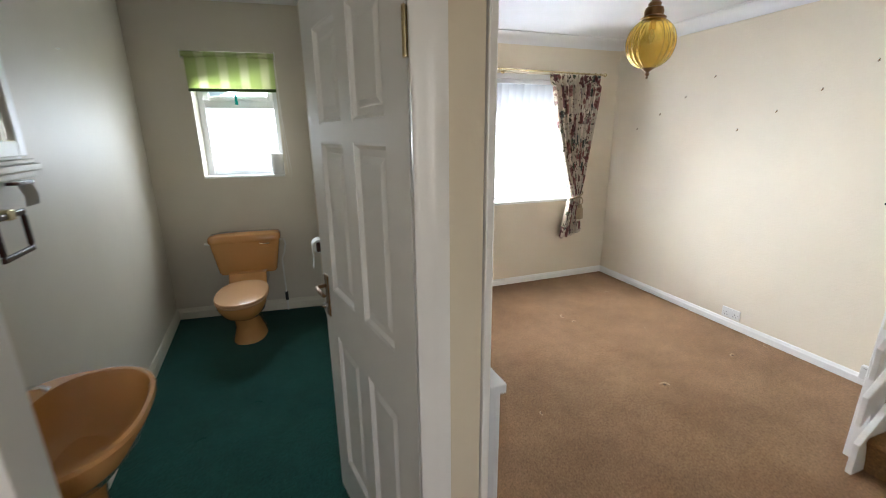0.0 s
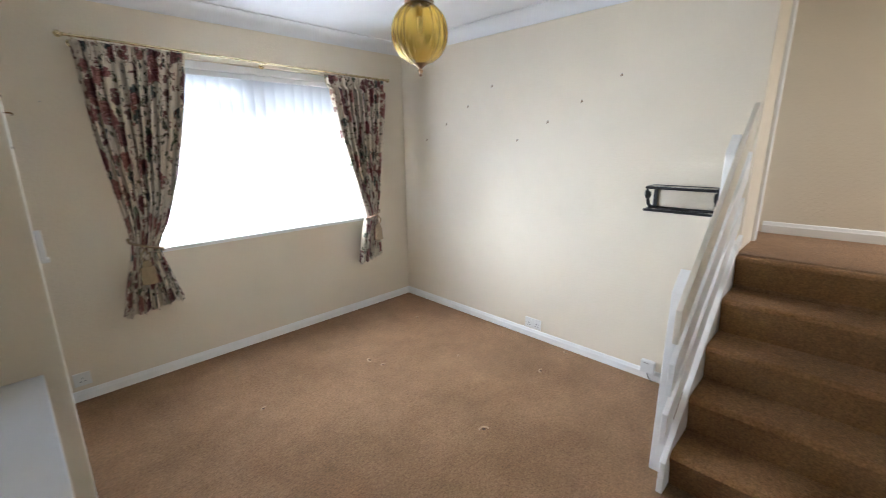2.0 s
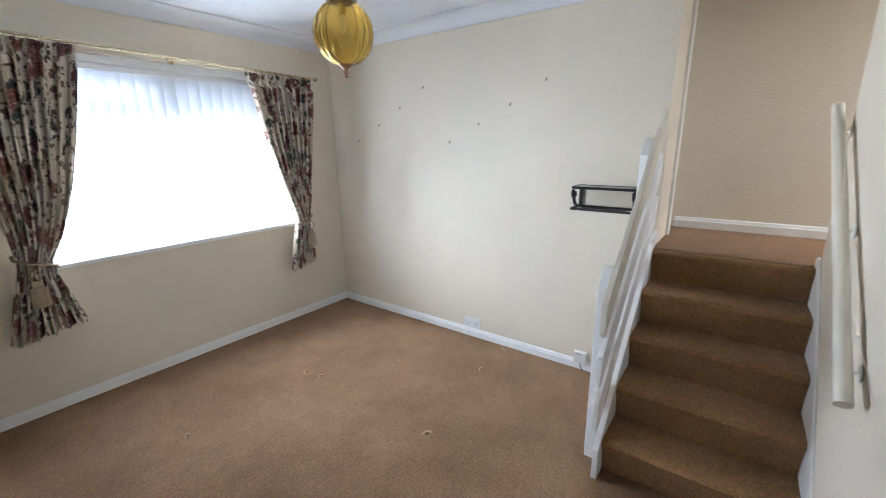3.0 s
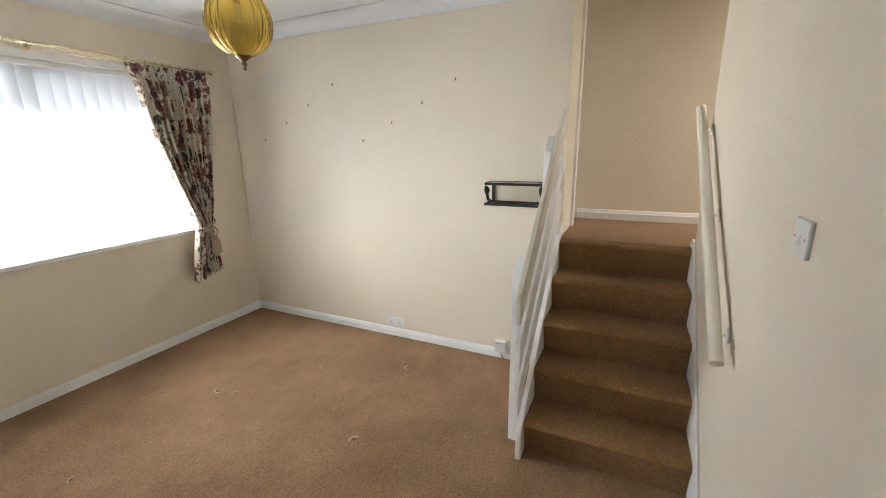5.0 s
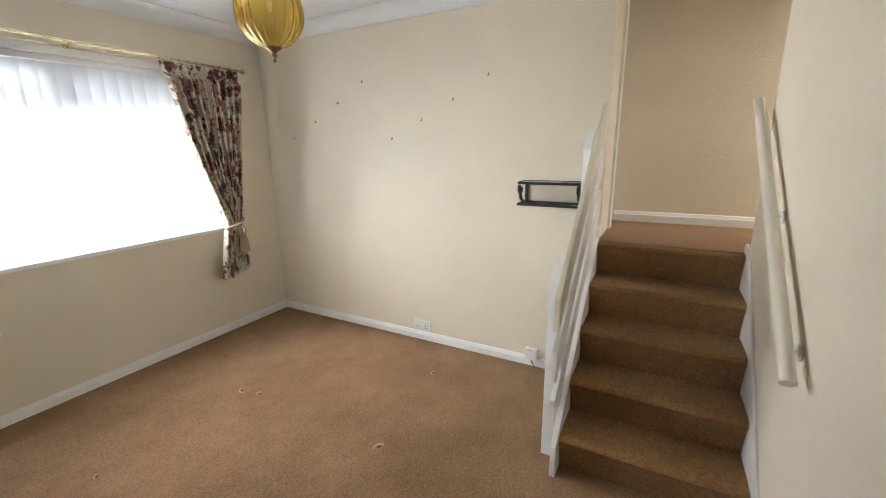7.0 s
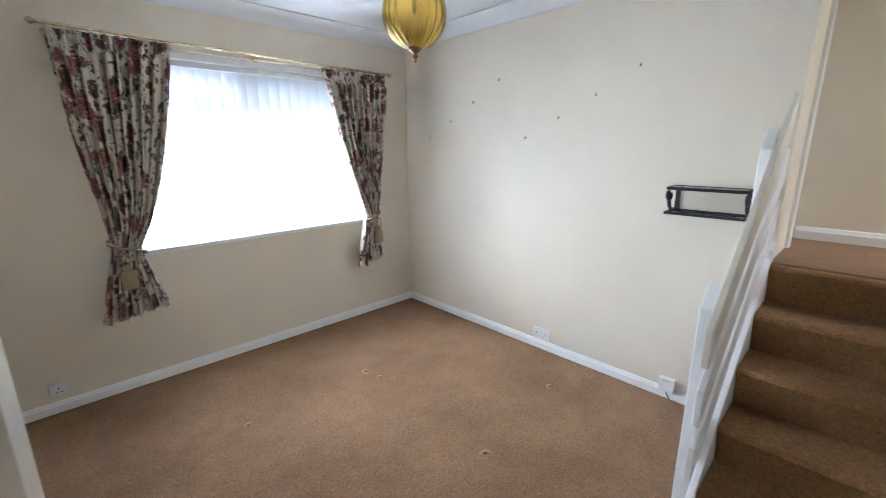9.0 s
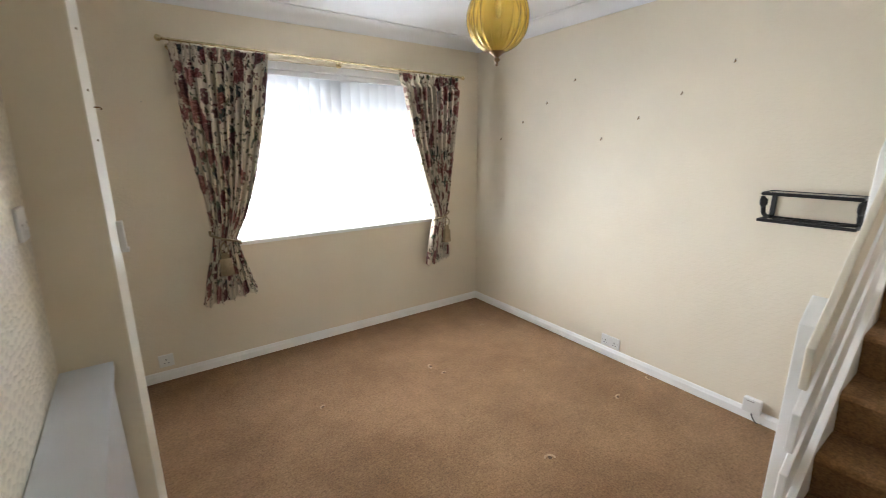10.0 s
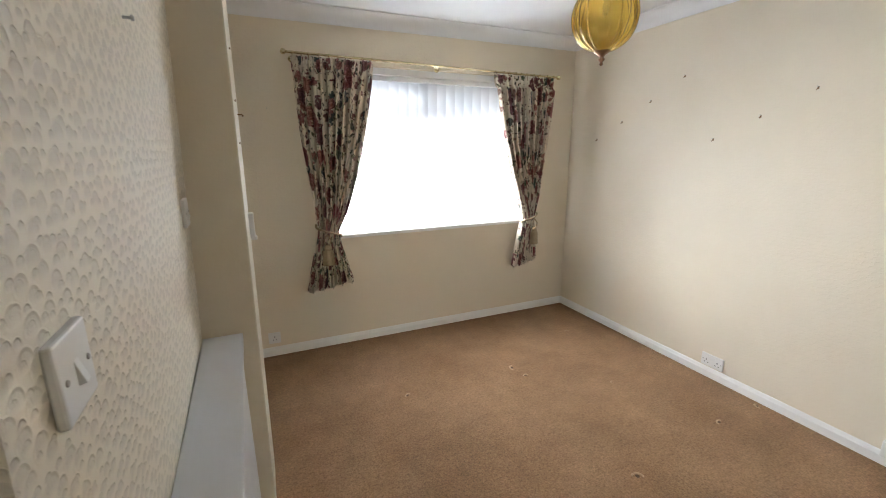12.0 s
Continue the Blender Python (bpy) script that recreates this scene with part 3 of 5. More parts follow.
for k in range(5):
    x, z = GO * k, RISE * k
    pr = [(x + 0.004, z), (x - 0.006, z + 0.06), (x - 0.024, z + 0.125)]
    for i in range(7):
        a = math.pi * (0.95 - 0.45 * i / 6)
        pr.append((x - 0.018 + 0.026 * math.cos(a), z + RISE - 0.027 + 0.027 * math.sin(a)))
    end = x + GO + 0.004 if k < 4 else x + 0.02
    pr += [(end, z + RISE), (end, z)]
    t = prism([(px, pz) for px, pz in pr], south(R0 + x) + 0.014, SIDE - 0.008, "y")
    part("step", t, STEP, stairs, smooth=True)
SL = 0.915


def sloped(x0, x1, za, zb, y0, y1, bevel=0.004):
    """A board that rises with the stairs, cut plumb at both ends; heights at its lower end."""
    return prism([(x0, za), (x1, za + SL * (x1 - x0)), (x1, zb + SL * (x1 - x0)), (x0, zb)], y0, y1, "y", bevel)


st = prism([(-0.09, 0), (0.02, 0), (0.80, 0.74), (0.80, 1.02), (-0.09, 0.16)], SIDE - 0.008, SIDE + 0.018, "y", 0.003)
part("string", st, GLOSS, stairs, "white painted string board")
ws = prism([(-0.16, 0), (0.05, 0), (0.84, 0.75), (0.84, LAND + 0.03), (0.80, LAND + 0.055), (0.73, LAND + 0.02), (-0.16, 0.16)], 0.0, 0.012, "y", 0.004)
ws.transform(Matrix.Translation((0, south(R0) + 0.001, 0)) @ Matrix.Rotation(math.atan(0.025), 4, "Z"))
part("wall_string", ws, GLOSS, stairs, "white painted wall string")

rail_thing = thing("banister", pose(2.30, 0.748, 0), "white painted open banister of three sloping boards", "banister")
for z in (0.25, 0.49, 0.732):
    part("rail", sloped(0, 0.93, z, z + 0.15, 0.0, 0.026), IVORY if z > 0.7 else GLOSS, rail_thing)
for x0, x1, top, deep in ((0.13, 0.225, 0.790, 0.084), (0.66, 0.755, 0.885, 0.068)):
    z0, z1 = top + SL * x0, top + SL * x1
    part("post", prism([(x0, 0), (x1, 0), (x1, z1), (x0, z0)], 0.027, deep, "y", 0.004), GLOSS, rail_thing)
part("end_block", prism([(0.83, 0.98), (0.93, 0.98), (0.93, 1.05), (0.83, 1.02)], -0.02, 0.0, "y", 0.004), GLOSS, rail_thing)

# wall handrail
hr = thing("handrail", pose(0, 0, 0), "cream painted round handrail on chrome wall brackets", "handrail")
HA, HB = Vector((2.09, south(2.09) + 0.052, 0.815)), Vector((3.22, south(3.22) + 0.052, 1.70))
hd = (HB - HA).normalized()
pts = [HA, HA + hd * 0.004, HB - hd * 0.004, HB]
part("rail", tube(pts, 0.0232, 20), IVORY, hr, smooth=True)
for f in (0.115, 0.52, 0.93):
    p = HA.lerp(HB, f)
    wy = south(p.x)
    plate = lathe([(0.026, 0), (0.028, 0.002), (0.026, 0.006), (0.009, 0.010)], 20)
    plate.transform(Matrix.Translation((p.x, wy, p.z - 0.05)) @ Matrix.Rotation(-math.pi / 2, 4, "X"))
    br = part("bracket", plate, PLASTIC, hr, "pale metal bracket", smooth=True)
    part("arm", tube([(p.x, wy + 0.006, p.z - 0.05), (p.x, wy + 0.04, p.z - 0.052), (p.x, p.y, p.z - 0.04), (p.x, p.y, p.z - 0.018)], 0.0055, 8), CHROME, br, smooth=True)

# ---- room window ----
win = thing("window_1", pose(0, NORTH, 0), "white window with a transom and mullion, bright outside", "window", kind="structure")
FY0, FY1 = 0.17, 0.235
for nm, a, b, c, d in (("frame_side", WX0, WX0 + 0.06, WZ0, WZ1), ("frame_side", WX1 - 0.06, WX1, WZ0, WZ1), ("frame_top", WX0 + 0.06, WX1 - 0.06, WZ1 - 0.06, WZ1),
                       ("frame_bottom", WX0 + 0.06, WX1 - 0.06, WZ0, WZ0 + 0.06), ("transom", WX0 + 0.06, WX1 - 0.06, 1.685, 1.765),
                       ("mullion", 1.86, 1.93, 1.765, WZ1 - 0.06)):
    part(nm, block(a, b, FY0, FY1, c, d, 0.006), UPVC, win)
for a, b, c, d in ((WX0 + 0.06, 1.86, 1.765, WZ1 - 0.06), (1.93, WX1 - 0.06, 1.765, WZ1 - 0.06), (WX0 + 0.06, WX1 - 0.06, WZ0 + 0.06, 1.685)):
    if c > 1.7:
        bm = bmesh.new()
        for e in ((a, a + 0.04, c, d), (b - 0.04, b, c, d), (a + 0.04, b - 0.04, c, c + 0.04), (a + 0.04, b - 0.04, d - 0.04, d)):
            box(bm, e[0], e[1], FY0 - 0.012, FY1 - 0.01, e[2], e[3], 0.005)
        part("sash", bm, UPVC, win)
    g = part("pane", block(a, b, 0.20, 0.206, c, d), PATTERNED if c > 1.7 else CLEAR, win, "patterned leaf glass" if c > 1.7 else "")
    g.visible_shadow = False
part("sill", block(WX0 - 0.0, WX1 + 0.0, -0.022, FY0, WZ0 - 0.024, WZ0 + 0.004, 0.006), GLOSS, win, "white painted sill")

# vertical blind
vb = thing("vertical_blind", pose(0, NORTH, 0), "white vertical fabric blind, slats half turned", "blind")
part("headrail", block(WX0 + 0.005, WX1 - 0.005, 0.055, 0.10, 2.025, 2.061, 0.004), UPVC, vb)
part("track_cover", block(WX0 + 0.002, WX1 - 0.002, 0.03, 0.11, 2.062, WZ1 - 0.002, 0.004), UPVC, vb)
rng = random.Random(4)
nsl = 22
for i in range(nsl):
    x = WX0 + 0.045 + (WX1 - WX0 - 0.09) * i / (nsl - 1)
    bm = bmesh.new()
    cols = []
    for j in range(7):
        u = (j / 6 - 0.5) * 0.089
        cols.append([bm.verts.new((u, 0.006 * (1 - (u / 0.0445) ** 2), z)) for z in (0.930, 1.3, 1.7, 2.024)])
    for p, q in zip(cols, cols[1:]):
        for k in range(3):
            bm.faces.new((p[k], q[k], q[k + 1], p[k + 1]))
    sl = part("slat", bm, SLAT, vb, smooth=True)
    sl.matrix_basis = pose(x, 0.078, 0, 0, 0, (-38 if i < 5 else -30) + rng.uniform(-3, 3))
    wt = part("weight", block(-0.043, 0.043, -0.002, 0.003, 0.912, 0.940, 0.001), SLAT, sl)
part("bead_chain", tube([(WX0 + 0.05 + (WX1 - WX0 - 0.1) * k / 40, 0.045, 0.932 - 0.006 * abs(math.sin(k * 1.9))) for k in range(41)], 0.0022, 6), PLASTIC, vb)

# curtain pole
pole = thing("curtain_pole", pose(0, NORTH - 0.085, 2.130), "thin brass curtain pole with ball finials", "curtain pole")
part("pole", tube([(0.825, 0, 0.016), (1.9, 0, -0.001), (2.985, 0, -0.018)], 0.0085, 12), BRASS, pole, smooth=True)
for x, s, dz in ((0.825, -1, 0.016), (2.985, 1, -0.018)):
    f = lathe([(0.0, 0), (0.009, 0.0), (0.011, 0.006), (0.007, 0.01), (0.016, 0.018), (0.019, 0.028), (0.016, 0.038), (0.007, 0.045), (0.0, 0.047)], 16)
    f.transform(Matrix.Translation((x, 0, dz)) @ Matrix.Rotation(s * math.pi / 2, 4, "Y"))
    part("finial", f, BRASS, pole, smooth=True)
for x in (0.85, 1.91, 2.965):
    bm = tube([(x, 0.084, -0.012), (x, 0.03, -0.014), (x, 0, -0.008)], 0.006, 8)
    add(bm, moved(lathe([(0.02, 0), (0.021, 0.004), (0.01, 0.008)], 16), Matrix.Translation((x, 0.084, -0.012)) @ Matrix.Rotation(math.pi / 2, 4, "X")))
    part("bracket", bm, BRASS, pole, smooth=True)


def smooth_between(rows, z):
    """Values of rows (z, a, b), highest first, eased from one height to the next."""
    if z >= rows[0][0]:
        return rows[0][1:]
    for (z0, *p), (z1, *q) in zip(rows, rows[1:]):
        if z >= z1:
            k = (z0 - z) / (z0 - z1)
            return [a + (b - a) * k for a, b in zip(p, q)]
    return rows[-1][1:]


def curtain(name, edges, zw, tassel_x, seed, inner):
    """A pleated curtain held in at height zw: edges (z, outer x0, x1) from heading to hem; inner: the side towards the glass (1: x1)."""
    rng = random.Random(seed)
    zt, zh = edges[0][0], edges[-1][0]
    base = thing(name, pose((edges[-1][1] + edges[-1][2]) / 2, NORTH - 0.09, zh), "heavy floral curtain in cream, red and green, tied back", "curtain", "window curtains")
    ox, oy, oz = base.location
    nu, nv, folds = 300, 90, 10
    ph = [rng.uniform(-0.9, 0.9) for _ in range(folds + 2)]
    big = [rng.uniform(0.65, 1.25) for _ in range(folds + 2)]
    bm = bmesh.new()
    uvl = bm.loops.layers.uv.new("UVMap")
    grid = []
    for i in range(nu + 1):
        u = i / nu
        col = []
        f = u * folds
        k0 = int(min(folds - 1, f))
        e = f - k0
        e = e * e * (3 - 2 * e)
        phase, size = ph[k0] * (1 - e) + ph[k0 + 1] * e, big[k0] * (1 - e) + big[k0 + 1] * e
        for j in range(nv + 1):
            v = j / nv
            z = zt + (zh - zt) * v
            x0, x1 = smooth_between(edges, z)
            below = max(0.0, (zw - z) / (zw - zh))
            near = math.exp(-((z - zw) / 0.10) ** 2)
            head = max(0.0, min(1.0, (z - zt + 0.105) / 0.03))
            sway = 0.5 * math.sin(2.2 * z + 1.7 * seed + 3 * u)
            a = 2 * math.pi * (f + 0.12 * phase) + sway * (1 - head)
            ridge = 0.041 * size * (1 - 2 * abs(math.sin(a / 2 + 0.2 * phase)) ** 0.8)
            fine = 0.008 * math.sin(2.7 * a + 5 * z + seed) + 0.005 * math.sin(5.3 * a + 3 * u)
            pinch = 0.012 * math.cos(a) + 0.009 * math.cos(3 * a + phase) + 0.004 * math.cos(7 * a)
            y = (ridge + fine) * (1 - head) + pinch * head
            y *= (1 - 0.45 * near) * (1 - 0.25 * below)
            y -= 0.018 * (1 - head) + 0.030 * near * (1 - (2 * u - 1) ** 2) + 0.012 * below
            x = x0 + (x1 - x0) * (u + (0.33 * (1 - head) + 0.12 * head) / folds * math.sin(a + 1.1) * min(1.0, 6 * u, 6 * (1 - u)))
            edge = (u if inner > 0 else 1 - u)
            turn = max(0.0, (edge - 0.965) / 0.035) * min(1.0, max(0.0, (z - zw) / 0.2))
            y += 0.012 * turn
            drop = 0.016 * math.sin(a * 0.5 + seed) * max(0.0, below - 0.7) / 0.3 + (0.028 * (2 * u - 1) * (-inner if inner < 0 else 1) * max(0.0, below - 0.6) / 0.4)
            col.append(bm.verts.new((x - ox, NORTH - 0.09 + y - oy, z - oz + drop)))
        grid.append(col)
    for i in range(nu):
        for j in range(nv):
            f = bm.faces.new((grid[i][j], grid[i + 1][j], grid[i + 1][j + 1], grid[i][j + 1]))
            for lp, (a, b) in zip(f.loops, ((i, j), (i + 1, j), (i + 1, j + 1), (i, j + 1))):
                lp[uvl].uv = (a / nu * 1.25 + seed, b / nv * 1.6)
            f.smooth = True
    cl = part("cloth", bm, FLORAL, base)
    sd = cl.modifiers.new("thickness", "SOLIDIFY")
    sd.thickness = 0.003
    # tie-back cord and tassel
    w0, w1 = smooth_between(edges, zw)
    cx, cw = (w0 + w1) / 2 - ox, (w1 - w0) / 2 + 0.014
    outer = -inner
    loop = [(cx + cw * math.cos(t), -0.035 + 0.068 * math.sin(t), zw - oz + 0.030 * outer * math.cos(t) * (1 if math.sin(t) < 0 else 1.6)) for t in (2 * math.pi * k / 32 for k in range(33))]
    part("tie_cord", tube(loop, 0.0075, 8), TIE, base, "twisted gold cord", smooth=True)
    tx = tassel_x - ox
    bow = bmesh.new()
    for s in (-1, 1):
        add(bow, tube([(tx, -0.106, zw - oz - 0.012), (tx + s * 0.022, -0.112, zw - oz - 0.045), (tx + s * 0.02, -0.112, zw - oz - 0.075), (tx, -0.106, zw - oz - 0.10)], 0.005, 6))
    part("cord_loop", bow, TIE, base, smooth=True)
    tas = lathe([(0.0, 0.0), (0.012, -0.002), (0.022, -0.014), (0.026, -0.03), (0.021, -0.036), (0.034, -0.045), (0.041, -0.15), (0.038, -0.153), (0.0, -0.151)], 36, 0.06, 18)
    tas.transform(Matrix.Translation((tx, -0.104, zw - oz - 0.085)) @ Matrix.Scale(0.45, 4, (0, 1, 0)))
    part("tassel", tas, TIE, base, smooth=True)
    x0, x1 = edges[0][1:]
    for k in range(10):
        rx = x0 + 0.015 + (x1 - x0 - 0.03) * min(1, max(0, (k + rng.uniform(-0.3, 0.3)) / 9))
        pz = 2.146 - (rx - 0.825) * 0.0157
        ring = tube([(rx - ox, 0.005 + 0.0165 * math.cos(t), pz - oz - 0.006 + 0.0165 * math.sin(t)) for t in (2 * math.pi * q / 14 for q in range(15))], 0.0022, 6)
        part("ring", ring, BRASS, base, smooth=True)
    return base


curtain("curtain", ((2.124, 0.838, 1.400), (1.62, 0.858, 1.305), (1.34, 0.885, 1.235), (1.21, 0.905, 1.195), (1.07, 0.918, 1.140), (0.95, 0.925, 1.072), (0.86, 0.905, 1.085), (0.70, 0.86, 1.125), (0.525, 0.815, 1.160)), 0.95, 0.975, 1, 1)
curtain("curtain", ((2.100, 2.375, 2.970), (1.57, 2.475, 2.900), (1.30, 2.55, 2.865), (1.15, 2.600, 2.842), (1.02, 2.650, 2.815), (0.935, 2.678, 2.795), (0.85, 2.655, 2.803), (0.70, 2.615, 2.815), (0.515, 2.576, 2.828)), 0.935, 2.752, 2, -1)

# ---- pendant lamp ----
lamp = thing("pendant_lamp", pose(1.888, 1.823, CEIL), "amber ribbed glass globe pendant with brass fittings", "pendant lamp")
prof_o = []
ZB, ZT = 1.892 - CEIL, 2.150 - CEIL
for i in range(25):
    a = -math.pi / 2 + math.pi * 0.90 * i / 24 + 0.05
    r = 0.1215 * math.cos(a) ** 0.92 if math.cos(a) > 0 else 0
    prof_o.append((max(r, 0.018), (ZB + ZT) / 2 + 0.128 * math.sin(a)))
shell = lathe(prof_o, 160, 0.045, 20)
bmesh.ops.delete(shell, geom=[f for f in shell.faces if len(f.verts) > 4], context="FACES")
gl = part("globe", shell, AMBER, lamp, "ribbed amber glass globe", smooth=True)
gs = gl.modifiers.new("thickness", "SOLIDIFY")
gs.thickness = 0.003
part("finial", moved(lathe([(0.0, -0.052), (0.004, -0.05), (0.008, -0.044), (0.004, -0.038), (0.012, -0.030), (0.013, -0.024), (0.007, -0.018), (0.016, -0.010), (0.03, 0.0), (0.032, 0.006), (0.0, 0.008)], 20), Matrix.Translation((0, 0, ZB + 0.002))), ANTIQUE, lamp, smooth=True)
part("gallery", moved(lathe([(0.0, -0.004), (0.062, -0.004), (0.066, 0.0), (0.060, 0.006), (0.046, 0.012), (0.05, 0.03), (0.044, 0.05), (0.030, 0.056), (0.034, 0.07), (0.024, 0.082), (0.016, 0.086), (0.019, 0.098), (0.008, 0.108), (0.0, 0.108)], 28, 0.02, 12), Matrix.Translation((0, 0, ZT - 0.004))), ANTIQUE, lamp, smooth=True)
part("socket", lathe([(0.0, ZT - 0.06), (0.016, ZT - 0.06), (0.018, ZT), (0.0, ZT)], 16), BRASS, lamp, smooth=True)
part("bulb", moved(lathe([(0.0, -0.07), (0.005, -0.064), (0.011, -0.045), (0.013, -0.03), (0.010, -0.012), (0.009, 0.0), (0.0, 0.0)], 20), Matrix.Translation((0, 0, ZT - 0.06))), FROST, lamp, smooth=True)
bm = bmesh.new()
zc = ZT + 0.104
k = 0
while zc < -0.03:
    t = tube([((0.006 * math.cos(a)), 0, zc + 0.011 + 0.011 * math.sin(a)) for a in (2 * math.pi * q / 10 for q in range(11))], 0.0018, 5)
    if k % 2:
        t.transform(Matrix.Rotation(math.pi / 2, 4, "Z"))
    add(bm, t)
    zc += 0.018
    k += 1
part("chain", bm, ANTIQUE, lamp, smooth=True)
part("ceiling_rose", lathe([(0.0, -0.04), (0.012, -0.04), (0.03, -0.026), (0.055, -0.008), (0.058, 0.0), (0.0, 0.0)], 28), ANTIQUE, lamp, smooth=True)

# ---- ledge along the cloakroom wall ----
LZ = 0.86
led = thing("ledge", pose(0, 0, 0), "pale grey painted ledge on boxing along the wall", "ledge")


def strip(ya, yb, xo, xi, z0, z1, bevel=0.003):
    return prism([(west(ya) + xi, ya), (west(ya) + xo, ya), (west(yb) + xo, yb), (west(yb) + xi, yb)], z0, z1, "z", bevel)


part("top", strip(0.815, PY0 - 0.002, 0.133, 0.002, LZ - 0.03, LZ), LEDGE, led)
part("front_panel", strip(0.83, PY0 - 0.003, 0.122, 0.105, 0.0, LZ - 0.031), LEDGE, led)
part("end_panel", strip(0.826, 0.842, 0.104, 0.002, 0.0, LZ - 0.031, 0.002), LEDGE, led)

# ---- wall shelf in black iron ----
SHY0, SHY1, SHX = 0.858, 1.212, 3.118
sh = thing("wall_shelf", pose(EAST, 1.03, 1.20), "small black wrought iron wall shelf with a glass top", "wall shelf")
yl, yr = SHY1 - 1.03, SHY0 - 1.03
dx = SHX - EAST
bm = bmesh.new()
for a, b in (((-0.006, yl), (-0.006, yr)), ((dx, yl), (dx, yr))):
    add(bm, tube([(a[0], a[1], 0.085), (b[0], b[1], 0.085)], 0.009, 6))
for y in (yl, yr):
    add(bm, tube([(-0.006, y, 0.085), (dx, y, 0.085)], 0.009, 6))
part("top_frame", bm, IRON, sh)
part("glass_top", block(dx + 0.004, -0.008, yr + 0.004, yl - 0.004, 0.086, 0.091, 0.001), CLEAR, sh, "clear glass panel")
bm = bmesh.new()
for x in (-0.006, dx - 0.012):
    box(bm, x - 0.006, x + 0.006, yr - 0.005, yl + 0.005, -0.052, -0.038, 0.002)
for y in (yl, yr):
    box(bm, dx - 0.012, -0.006, y - 0.006, y + 0.006, -0.052, -0.038, 0.002)
add(bm, tube([(-0.02 - 0.10 * math.sin(math.pi * k / 20) ** 2, yr + (yl - yr) * k / 20, -0.045) for k in range(21)], 0.0065, 6))
add(bm, tube([(dx + 0.0 + 0.10 * math.sin(math.pi * k / 20) ** 2, yr + (yl - yr) * k / 20, -0.045) for k in range(21)], 0.0065, 6))
part("base_frame", bm, IRON, sh)
for y in (yl - 0.012, yr + 0.012):
    part("back_bar", block(-0.012, -0.001, y - 0.011, y + 0.011, -0.05, 0.085, 0.002), IRON, sh)
for y in (yl, yr):
    bm = bmesh.new()
    pts = []
    for k in range(22):
        a = k / 21
        ang = 4.4 * a
        r = 0.034 * (1 - 0.62 * a)
        pts.append((dx + 0.036 + r * math.cos(ang + 2.4), y, 0.045 + r * math.sin(ang + 2.4)))
    low = [(-0.010, y, -0.042), (-0.05, y, -0.037), (-0.09, y, -0.015)]
    add(bm, tube(low + pts, 0.0105, 6))
    part("scroll", bm, IRON, sh)

# ---- sockets, switches and fittings ----


def wall_plate(name, m, w, h, label, category, group="", deep=0.011):
    """A moulded plate whose face looks along -y in its own frame, with its back at y = 0."""
    b = thing(name, m, label, category, group)
    part("plate", block(-w / 2, w / 2, -deep, 0, -h / 2, h / 2, 0.003), PLASTIC, b)
    return b


def double_socket(m, label):
    b = wall_plate("wall_socket", m, 0.146, 0.086, label, "wall socket", "double sockets")
    for s in (-1, 1):
        bm = bmesh.new()
        for hx, hz, w, h in ((0, 0.002, 0.0045, 0.010), (-0.011, -0.018, 0.008, 0.0045), (0.011, -0.018, 0.008, 0.0045)):
            box(bm, s * 0.036 + hx - w / 2, s * 0.036 + hx + w / 2, -0.0125, -0.010, hz - h / 2, hz + h / 2)
        part("pin_slots", bm, DARK, b)
        part("switch", block(s * 0.016 - 0.006, s * 0.016 + 0.006, -0.0145, -0.010, 0.014, 0.034, 0.001), PLASTIC, b)
        part("screw", moved(lathe([(0.0, 0.002), (0.003, 0.002), (0.004, 0), (0, 0)], 10), Matrix.Translation((s * 0.060, -0.010, 0)) @ Matrix.Rotation(math.pi / 2, 4, "X")), STEEL, b)
    return b


def light_switch(m, label):
    b = wall_plate("light_switch", m, 0.086, 0.086, label, "light switch", "light switches")
    rk = prism([(-0.0105, 0.013), (-0.0185, -0.014), (-0.010, -0.0165)], -0.006, 0.006, "x", 0.001)
    part("rocker", rk, PLASTIC, b)
    for s in (-1, 1):
        part("screw", moved(lathe([(0.0, 0.002), (0.003, 0.002), (0.004, 0), (0, 0)], 10), Matrix.Translation((s * 0.030, -0.0105, 0)) @ Matrix.Rotation(math.pi / 2, 4, "X")), STEEL, b)
    return b


double_socket(pose(EAST, 2.025, 0.119, 0, 0, -90), "white double socket just above the skirting")
b1 = wall_plate("wall_socket", pose(0.559, NORTH, 0.142), 0.086, 0.086, "white single socket low on the window wall", "wall socket")
bm = bmesh.new()
for hx, hz, w, h in ((0, 0.008, 0.0045, 0.010), (-0.011, -0.014, 0.008, 0.0045), (0.011, -0.014, 0.008, 0.0045)):
    box(bm, hx - w / 2, hx + w / 2, -0.0125, -0.010, hz - h / 2, hz + h / 2)
part("pin_slots", bm, DARK, b1)
part("switch", block(0.018, 0.030, -0.0145, -0.010, 0.012, 0.030, 0.001), PLASTIC, b1)
wn_ = thing("wall_screw", pose(0.668, NORTH, 1.798), "small nail standing out of the window wall", "nail")
part("head", moved(lathe([(0.0, 0.010), (0.003, 0.010), (0.0035, 0.008), (0.0015, 0.007), (0.0015, 0.0), (0, 0)], 10), Matrix.Rotation(math.pi / 2, 4, "X")), STEEL, wn_)
rot_w = 90 + math.degrees(0.035)
light_switch(pose(west(0.935) + 0.0165, 0.935, 1.308, 0, 0, rot_w), "white single light switch near the doorway")
light_switch(pose(west(1.93) + 0.0175, 1.93, 1.335, 0, 0, rot_w), "white single light switch above the ledge")
